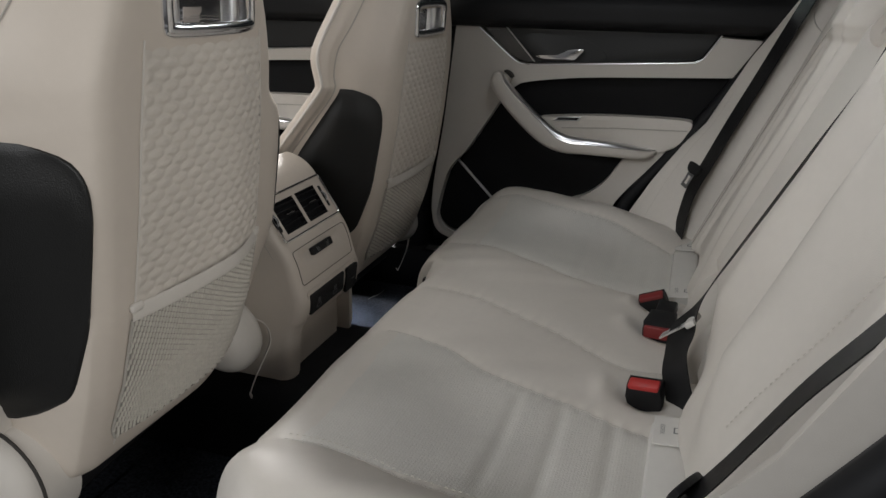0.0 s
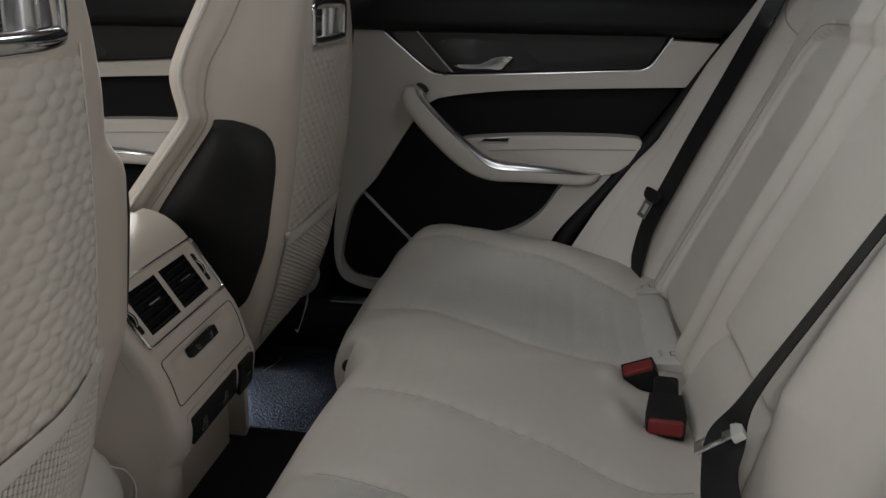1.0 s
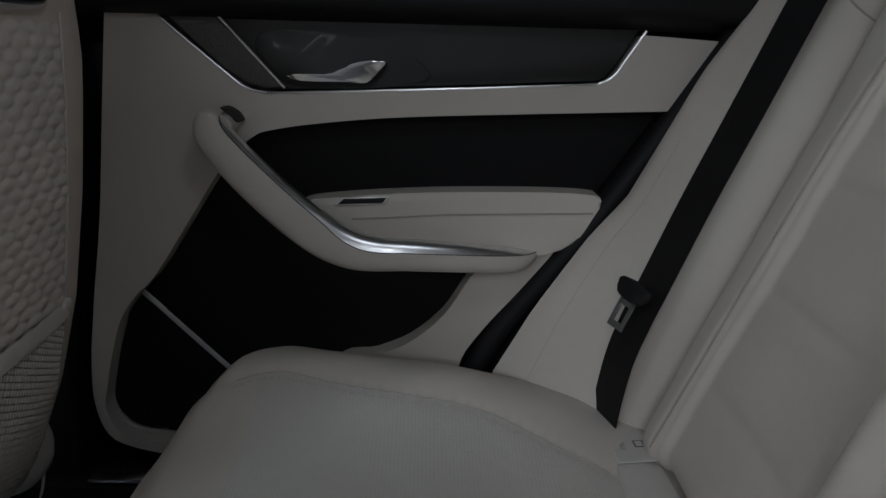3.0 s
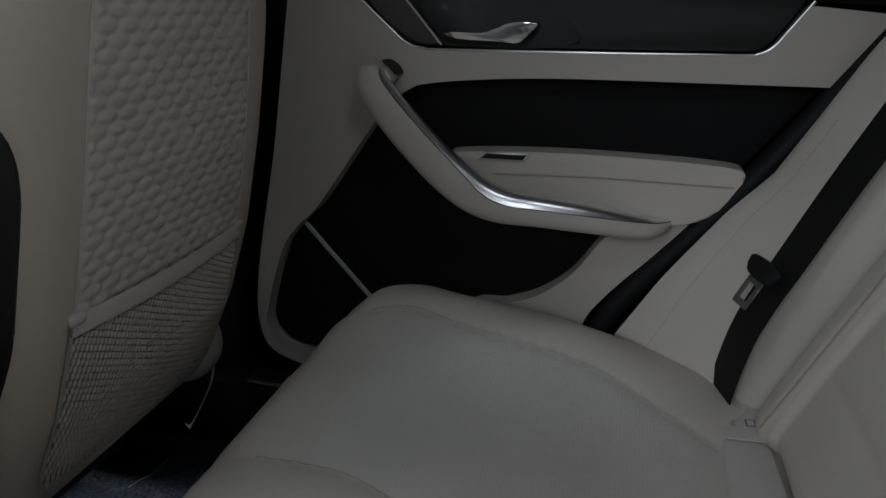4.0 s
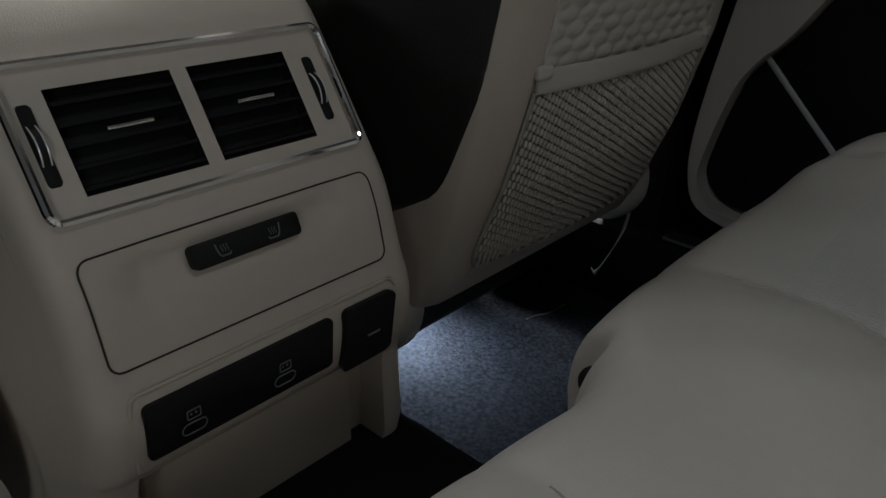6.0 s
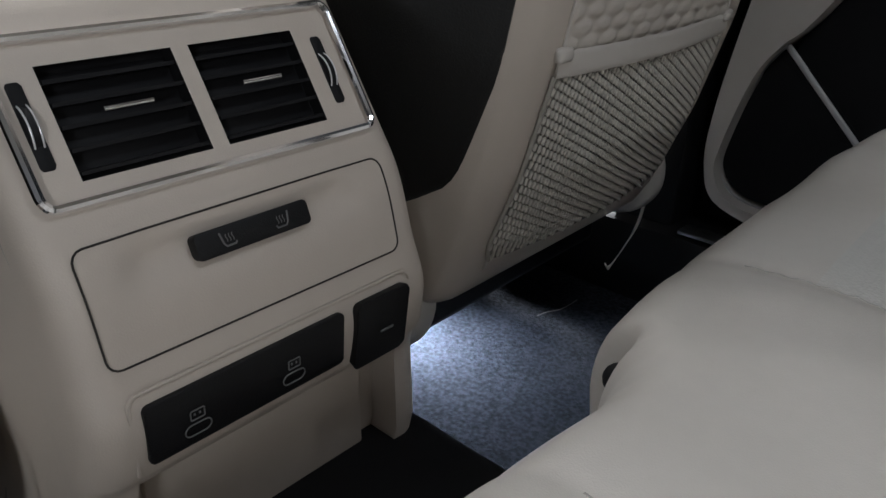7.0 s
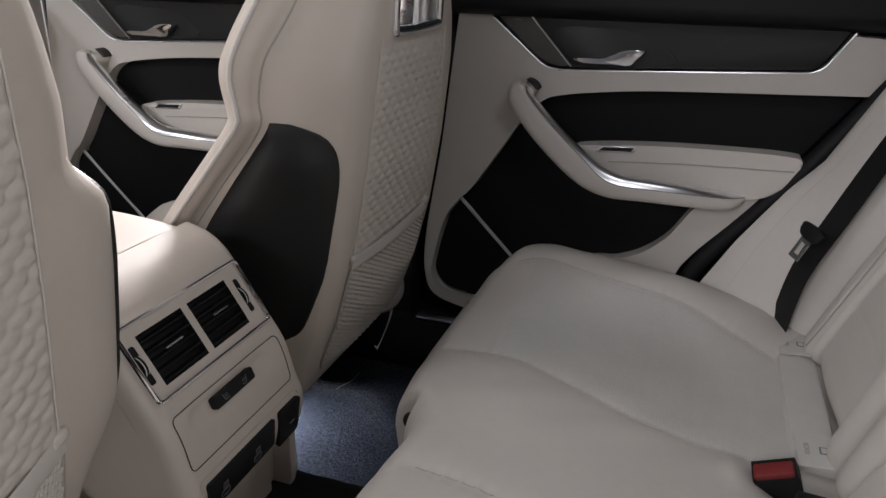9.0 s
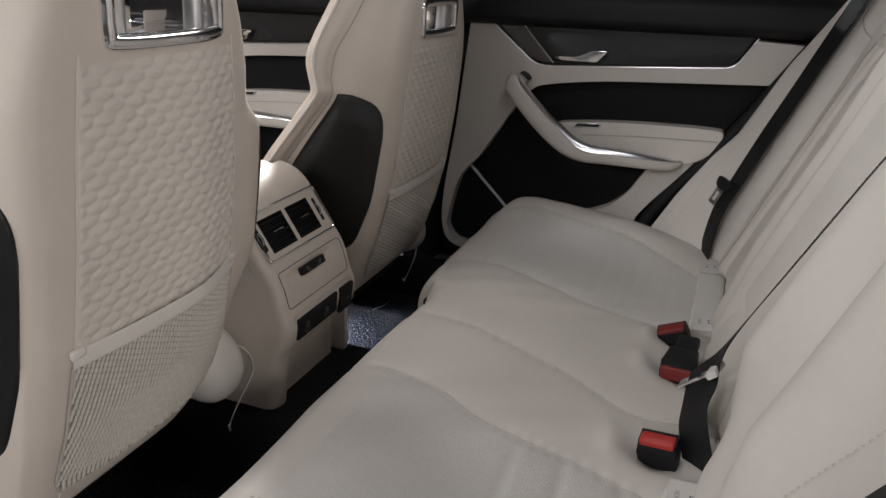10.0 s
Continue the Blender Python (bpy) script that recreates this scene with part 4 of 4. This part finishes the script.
    for side in (1, -1):
        put("chrome_post", sweep([(shell_surface(0.05, z, -0.018), side * 0.060, z) for z in (0.786, 0.82, 0.852)], circle(0.011, 12, 0.012), up=(1, 0, 0)), CHROME, "chrome headrest post")
    # seat cushion, base and rails
    def cush(x, y):
        return 0.366 + 0.026 * bell(abs(y) - 0.20, 0.06) - 0.02 * bell(x + 0.30, 0.12) - 0.075 * step(0.195, 0.268, abs(y)) ** 1.6 - 0.10 * step(-0.54, -0.69, x)
    rows = []
    for x in np.linspace(-0.10, -0.68, 32):
        x = float(x)
        rows.append([(x, y, cush(x, y)) for y in [float(v) for v in np.linspace(-0.26, 0.26, 40)]] + [(x, 0.25, 0.22), (x, -0.25, 0.22)])
    put("seat_cushion", loft(rows), LEATHER, "cream leather seat cushion", 60)
    for side in (1, -1):
        put("side_valance", loft([[(x, side * 0.255, 0.16), (x, side * 0.265, 0.20), (x, side * 0.263, 0.27), (x, side * 0.25, 0.295), (x, side * 0.23, 0.295), (x, side * 0.23, 0.16)] for x in [float(v) for v in np.linspace(-0.62, -0.14, 10)]]), BLACK, "black lower seat valance")
        put("rail", box(-0.66, -0.24, side * 0.19 - 0.018, side * 0.19 + 0.018, 0.05, 0.085, 0.004), BLACK, "black seat rail")
    put("hinge_cover", loft([[(-0.132 + 0.084 * math.cos(a) * k, -(0.225 + h), 0.248 + 0.084 * math.sin(a) * k) for a in [2 * math.pi * i / 40 for i in range(40)]] for k, h in ((1.0, -0.05), (1.0, 0.012), (0.97, 0.022), (0.86, 0.032), (0.6, 0.040), (0.3, 0.043), (0.03, 0.044))]), TRIM, "rounded cream hinge cover")
    put("cover_joint", sweep([(-0.132 + 0.0858 * math.cos(a), -0.232, 0.248 + 0.0858 * math.sin(a)) for a in [2 * math.pi * i / 40 for i in range(41)]], circle(0.0022, 6), up=(0, -1, 0), cap=False), GAP, "dark joint round the hinge cover")
    bulge = bmesh.new()
    bmesh.ops.create_uvsphere(bulge, u_segments=28, v_segments=18, radius=1.0)
    for v in bulge.verts:
        v.co = Vector((-0.085 + tip[0] + 0.072 * v.co.x, 0.190 + tip[1] + 0.056 * math.copysign(abs(v.co.y) ** 0.8, v.co.y), 0.292 + tip[2] + 0.066 * v.co.z - 0.25 * 0.072 * v.co.x))
    put("bolster_end", bulge, LEATHER, "rounded lower bolster end")
    line = strap or [(-0.060, 0.254, 0.270), (-0.062, 0.264, 0.245), (-0.066, 0.268, 0.205), (-0.070, 0.262, 0.172), (-0.072, 0.235, 0.147), (-0.074, 0.205, 0.128), (-0.075, 0.196, 0.136)]
    put("pull_strap", sweep(smooth(line, 6, False), ribbon(0.0085 if strap else 0.006, 0.0014), up=(0.6, 0.8, 0.2)), LEATHER, "thin cream pull strap")
    put("underframe", box(-0.55, -0.10, -0.20, 0.20, 0.165, 0.24, 0.01), BLACK, "black seat underframe")
    return s


front_seat(0.398, 0.0, 0.0, "cream leather front seat with quilted back and net pocket")
front_seat(-0.408, 0.020, 0.045, "raised cream leather front seat with quilted back and net pocket", 0.036, 0.037, (0.022, 0.012, -0.028),
           [(-0.020, 0.225, 0.290), (0.000, 0.242, 0.272), (0.006, 0.248, 0.245), (0.004, 0.242, 0.222), (0.000, 0.218, 0.195), (-0.002, 0.190, 0.168), (0.002, 0.176, 0.162), (0.006, 0.172, 0.170)])


# ---------------------------------------------------------------- centre console
FACE = [(0.05, 0.010), (0.20, 0.016), (0.270, 0.020), (0.284, 0.023), (0.293, 0.026), (0.305, 0.034), (0.34, 0.040), (0.37, 0.032), (0.415, 0.020), (0.45, 0.000), (0.52, -0.045), (0.54, -0.060), (0.554, -0.078), (0.562, -0.098), (0.565, -0.112)]


FACE_LINE = smooth(FACE, 10, False)


def face_x(z):
    return lerp(FACE_LINE, z)


def face_point(y, z, off=0.0):
    """A point on the console's rear face, lifted off it by off."""
    dz = 0.004
    t = Vector((face_x(z + dz) - face_x(z - dz), 0, 2 * dz)).normalized()
    nrm = Vector((t.z, 0, -t.x))
    return Vector((face_x(z), y, z)) + nrm * off


def patch(outline, lift, depth=0.004, n=1):
    """A thin plate that follows the console's face; outline in (y, z)."""
    bm = bmesh.new()
    a = [bm.verts.new(face_point(y, z, lift)) for y, z in outline]
    b = [bm.verts.new(face_point(y, z, lift - depth)) for y, z in outline]
    top = bm.faces.new(a)
    bm.faces.new(b[::-1])
    k = len(a)
    for i in range(k):
        bm.faces.new((a[i], b[i], b[(i + 1) % k], a[(i + 1) % k]))
    bmesh.ops.bevel(bm, geom=list(top.edges), offset=0.0012, segments=2, profile=0.5, affect="EDGES", clamp_overlap=True)
    return bm


def rounded(y0, y1, z0, z1, r=0.006, n=4, skew=0.0):
    out = []
    for cy, cz, a0 in ((y1 - r, z1 - r, 0), (y0 + r, z1 - r, 90), (y0 + r, z0 + r, 180), (y1 - r, z0 + r, 270)):
        for k in range(n + 1):
            a = radians(a0 + 90 * k / n)
            out.append((cy + r * math.cos(a), cz + r * math.sin(a)))
    return out


console = thing("centre_console", "beige leather centre console with rear air vents", "console")


VENTS = ((-0.084, -0.011), (0.000, 0.071))


def sunk(y, z):
    """How deep the console's face is pressed in: the vents and the thumb scoops beside the switch."""
    d = 0.0
    for y0, y1 in VENTS:
        if y0 < y < y1 and 0.459 < z < 0.510:
            d = 0.014
    if -0.094 < y < 0.094 and z < 0.292:
        d += 0.028 * step(0.292, 0.278, z)
    d += 0.008 * bell(z - 0.4155, 0.011) * step(0.088, 0.060, abs(y + 0.005))
    return d


def console_mesh():
    prof = [(x, z) for z, x in FACE[1:]]
    prof = smooth(prof, 10, False)
    zs = sorted(set([p[1] for p in prof] + [0.4588, 0.4592, 0.5098, 0.5102]))
    face = [(float(np.interp(z, [p[1] for p in prof], [p[0] for p in prof])), z) for z in zs]
    tail = [(-0.120, 0.553), (-0.9, 0.553), (-0.9, 0.06), (-0.020, 0.06)]
    zs = sorted(zs + [0.274, 0.279, 0.2815, 0.287, 0.290])
    face = [(float(np.interp(z, [p[1] for p in prof], [p[0] for p in prof])), z) for z in sorted(set(zs))]
    ys = set([-0.0942, -0.0938, 0.0938, 0.0942] + [float(v) for v in np.linspace(-0.122, -0.100, 8)] + [float(v) for v in np.linspace(-0.098, 0.098, 50)] + [float(v) for v in np.linspace(0.100, 0.122, 8)])
    for y0, y1 in VENTS:
        ys |= {y0 - 0.0002, y0 + 0.0002, y1 - 0.0002, y1 + 0.0002}
    rings = []
    for y in sorted(ys):
        e = max(0, abs(y) - 0.100) / 0.022
        inset = 0.020 * (1 - math.sqrt(max(0, 1 - e * e)))
        ring = []
        for x, z in face + tail:
            spread = 1.0 + 0.18 * step(0.42, 0.10, z)
            ring.append((x - inset * (1 if x > -0.3 else 0) - (sunk(y, z) if x > -0.1 else 0), y * spread, z - inset * 0.8 * step(0.4, 0.56, z)))
        rings.append(ring)
    return loft(rings)


body = part("body", console_mesh(), TAN, console, "beige grained console body", sharp=50)
body.data.materials.append(RUBBER)
for poly in body.data.polygons:
    c = poly.center
    if c.x > -0.1 and 0.4588 < c.z < 0.5102 and any(y0 - 0.0003 < c.y < y1 + 0.0003 for y0, y1 in VENTS):
        poly.material_index = 1
lid = smooth([(-0.1155, 0.545), (-0.1165, 0.560), (-0.123, 0.567), (-0.20, 0.575), (-0.35, 0.577), (-0.55, 0.575), (-0.56, 0.545)], 5)
part("armrest_lid", loft([[(x, y, z - 0.020 * (abs(y) / 0.118) ** 5) for x, z in lid] for y in [float(v) for v in np.linspace(-0.118, 0.118, 25)]]), TAN, console, "beige leather armrest lid")
part("lid_gap", sweep([(-0.1135, y, 0.5570 - 0.020 * (abs(y) / 0.118) ** 5) for y in [float(v) for v in np.linspace(-0.117, 0.117, 25)]], circle(0.0013, 6), up=(1, 0, 0)), GAP, console)
bezel = rounded(-0.107, 0.103, 0.4495, 0.522, 0.006)
part("vent_frame", sweep([tuple(face_point(y, z, 0.003)) for y, z in bezel + bezel[:1]], circle(0.0026, 8), up=(1, 0, 0.6), cap=False), BRIGHT, console, "bright chrome vent surround")
for y0, y1 in VENTS:
    vent = part("air_vent", patch(rounded(y0 + 0.0005, y1 - 0.0005, 0.4595, 0.5095, 0.003), -0.0095, 0.002), RUBBER, console, "black louvred air vent")
    for k in range(5):
        z = 0.4635 + k * 0.0102
        bm = sweep([tuple(face_point(y, z, -0.0035)) for y in (y0 + 0.001, y1 - 0.001)], [(-0.0016, -0.005), (0.0004, -0.005), (0.0026, 0.0034), (0.0006, 0.0040)], up=(1, 0, 0.6))
        part("louvre", bm, RUBBER, vent, sharp=20)
    ym = (y0 + y1) / 2
    part("vent_knob", sweep([tuple(face_point(y, 0.4865, 0.0022)) for y in (ym - 0.0135, ym - 0.012, ym + 0.012, ym + 0.0135)], smooth([(-0.0015, 0.0), (-0.0008, 0.0020), (0.0008, 0.0020), (0.0015, 0.0)], 3), up=(1, 0, 0.6)), BRIGHT, vent, "silver vent slider")
for y in (-0.0965, 0.087):
    slot = part("wheel_slot", patch(rounded(y - 0.0038, y + 0.0038, 0.466, 0.505, 0.002), 0.0008, 0.002), RUBBER, console)
    bm = bmesh.new()
    bmesh.ops.create_cone(bm, cap_ends=True, segments=32, radius1=0.0155, radius2=0.0155, depth=0.0045)
    bm.transform(Matrix.Translation(face_point(y, 0.4855, -0.0105)) @ pose(0, 0, 0, 90, 0, 0))
    part("thumb_wheel", bm, BLACK, slot, "black thumb wheel with silver rims", sharp=30)
    for side in (-0.0022, 0.0022):
        o = face_point(y + side, 0.4855, -0.0105)
        part("wheel_rim", sweep([(o.x + 0.0156 * math.cos(a), o.y, o.z + 0.0156 * math.sin(a)) for a in [math.pi * (k / 16 - 0.5) for k in range(17)]], circle(0.0005, 6), up=(0, 1, 0)), SILVER, slot)
lid2 = rounded(-0.105, 0.097, 0.371, 0.432, 0.007)
line = lid2 + lid2[:1]
line = [(a[0] + (b[0] - a[0]) * k / 12, a[1] + (b[1] - a[1]) * k / 12) for a, b in zip(line, line[1:]) for k in range(12 if math.dist(a, b) > 0.01 else 1)]
part("compartment_seam", sweep([(p.x - sunk(y, z) if abs(z - 0.4155) < 0.02 else p.x, p.y, p.z) for p, y, z in [(face_point(y, z, 0.0004), y, z) for y, z in line + line[:1]]], circle(0.0006, 6), up=(1, 0, 0.6), cap=False), GAP, console)
sw = part("switch_plate", patch(rounded(-0.044, 0.032, 0.4085, 0.4225, 0.003), 0.0020, 0.008), BLACK, console, "black seat heater switches")


def stroke(pts, lift, name, parent, r=0.00045):
    """A thin printed line on the console's face."""
    return part(name, sweep([tuple(face_point(y, z, lift)) for y, z in pts], circle(r, 5), up=(1, 0, 0.4)), ICON, parent)


for y, flip in ((-0.025, 1), (0.012, -1)):
    stroke([(y - 0.0042 * flip, 0.4195), (y - 0.0030 * flip, 0.4140), (y - 0.0016 * flip, 0.4122), (y + 0.0044 * flip, 0.4122), (y + 0.0050 * flip, 0.4135)], 0.0024, "seat_symbol", sw, 0.0006)
    for k in range(3):
        o = y + (-0.0006 + 0.0020 * k) * flip
        stroke([(o + 0.0004 * math.sin(t * 1.3), 0.4142 + 0.0008 * t) for t in range(6)], 0.0024, "heat_wave", sw, 0.0003)
usb = part("socket_panel", patch(rounded(-0.097, 0.038, 0.311, 0.350, 0.004), 0.0035), BLACK, console, "black panel with two charging ports")
for y in (-0.069, -0.004):
    o = rounded(y - 0.008, y + 0.008, 0.3195, 0.3275, 0.0038)
    part("port", sweep([tuple(face_point(a, b, 0.0042)) for a, b in o + o[:1]], circle(0.0005, 5), up=(1, 0, 0.2), cap=False), ICON, usb)
    mark = rounded(y - 0.0042, y + 0.0042, 0.3305, 0.3365, 0.0008, 2)
    stroke(mark + mark[:1], 0.0042, "port_mark", usb)
    for k in (-1, 1):
        part("port_pin", patch(rounded(y + 0.0016 * k - 0.0006, y + 0.0016 * k + 0.0006, 0.3328, 0.3342, 0.0003, 2), 0.0042, 0.0008), ICON, usb)
ring = rounded(-0.103, 0.0985, 0.2955, 0.357, 0.007)
ring = [q for q in ring if q[1] > 0.315]
ring = [(-0.103, 0.306)] + sorted([q for q in ring if q[0] < 0], key=lambda q: q[1]) + sorted([q for q in ring if q[0] > 0], key=lambda q: -q[1])
part("socket_surround", sweep([tuple(face_point(y, z, 0.0010)) for y, z in ring], circle(0.0013, 6), up=(1, 0, 0.3)), TAN, console, "raised rim over the sockets")
for side in (-1, 1):
    edge = [(face_x(z) - 0.034 - 0.10 * step(0.36, 0.20, z), z) for z in [float(v) for v in np.linspace(0.205, 0.52, 30)]]
    part("side_joint", sweep([(x, side * (0.1215 * (1.0 + 0.18 * step(0.42, 0.10, z)) + 0.0004), z) for x, z in edge], circle(0.0011, 6), up=(0, 1, 0)), SEAM, console)
plinth = box(-0.03, -0.004, -0.088, 0.088, 0.186, 0.268, 0.003, 2)
part("plinth", plinth, TAN, console, "set-back beige plinth under the sockets")
cap = part("power_socket", patch(rounded(0.047, 0.094, 0.300, 0.350, 0.005), 0.0065, 0.008), BLACK, console, "black power socket flap")
part("socket_mark", patch(rounded(0.066, 0.078, 0.324, 0.326, 0.0008, 2), 0.0070, 0.0008), ICON, cap)
hump = []
for x in [float(v) for v in np.linspace(-0.70, 0.32, 30)]:
    hump.append(smooth([(x, 0.215, 0.04), (x, 0.192, 0.085), (x, 0.180, 0.130), (x, 0.156, 0.170), (x, 0.11, 0.186), (x, 0.0, 0.190), (x, -0.11, 0.190), (x, -0.170, 0.182), (x, -0.200, 0.140), (x, -0.210, 0.085), (x, -0.225, 0.04)], 4, False) + [(x, -0.2, 0.02), (x, 0.2, 0.02)])
tagged(part("tunnel_hump", loft(hump), BLACK_CLOTH), "low dark carpeted hump along the cabin floor", "carpet", kind="structure")

# ---------------------------------------------------------------- footwell details and front cabin
mat_thing = tagged(part("floor_mat", loft([[(x, y, 0.056 + 0.004 * bell(min(abs(x + 0.22), abs(x - 0.30)), 0.01)) for y in [float(v) for v in np.linspace(0.20, 0.66, 24)]] + [] for x in [float(v) for v in np.linspace(-0.22, 0.26, 24)]], closed=False), CARPET), "dark blue-grey carpet mat in the footwell", "floor mat", "floor mats")
tagged(part("floor_mat", loft([[(x, y, 0.056) for y in [float(v) for v in np.linspace(-0.66, -0.20, 24)]] for x in [float(v) for v in np.linspace(-0.22, 0.26, 24)]], closed=False), CARPET), "dark blue-grey carpet mat in the footwell", "floor mat", "floor mats")
for mir in (False, True):
    wire = thing("mat_wire", "thin pale wire hook at the mat's edge", "hook", "mat hooks")
    part("hook", sweep(smooth([(-0.131, 0.522, 0.0615), (-0.126, 0.538, 0.0625), (-0.117, 0.557, 0.0625), (-0.115, 0.578, 0.062), (-0.116, 0.600, 0.0605)], 6, False), circle(0.0007, 6), up=(0, 0, 1)), INK, wire, mirror=mir)

dash = thing("dashboard", "pale cream lower dashboard with rounded glovebox", "dashboard")


def dash_roll(prof, y0, y1, r):
    """A rounded bar across the cabin whose ends curve away forward; prof: (x, z)."""
    rings = []
    for y in [float(v) for v in np.linspace(y0, y1, 30)]:
        e = max(0, 1 - min(y - y0, y1 - y) / r)
        sink = r * (1 - math.sqrt(max(0, 1 - e * e)))
        rings.append([(x - sink * 0.9, y, z) for x, z in smooth(prof, 4)])
    return loft(rings)


part("glovebox", dash_roll([(-1.30, 0.42), (-0.99, 0.415), (-0.945, 0.45), (-0.925, 0.53), (-0.93, 0.61), (-0.955, 0.648), (-1.30, 0.65)], 0.14, 0.685, 0.05), TRIM, dash, "rounded cream glovebox door")
part("dash_pad", dash_roll([(-1.45, 0.655), (-0.98, 0.654), (-0.925, 0.668), (-0.905, 0.715), (-0.93, 0.765), (-1.02, 0.80), (-1.45, 0.80)], -0.70, 0.70, 0.05), LEATHER, dash, "cream leather dashboard pad")
part("top", box(-1.6, -1.02, -0.72, 0.72, 0.802, 0.85, 0.02, 3), BLACK, dash)
part("lower_trim", box(-1.34, -1.05, 0.16, 0.70, 0.16, 0.412, 0.02, 3), BLACK, dash, "black footwell panel")

scuff = tagged(part("scuff_plate", box(-0.02, 0.46, 0.682, 0.712, 0.170, 0.176, 0.002, 2), CHROME), "brushed metal scuff plate on the door sill", "sill plate")
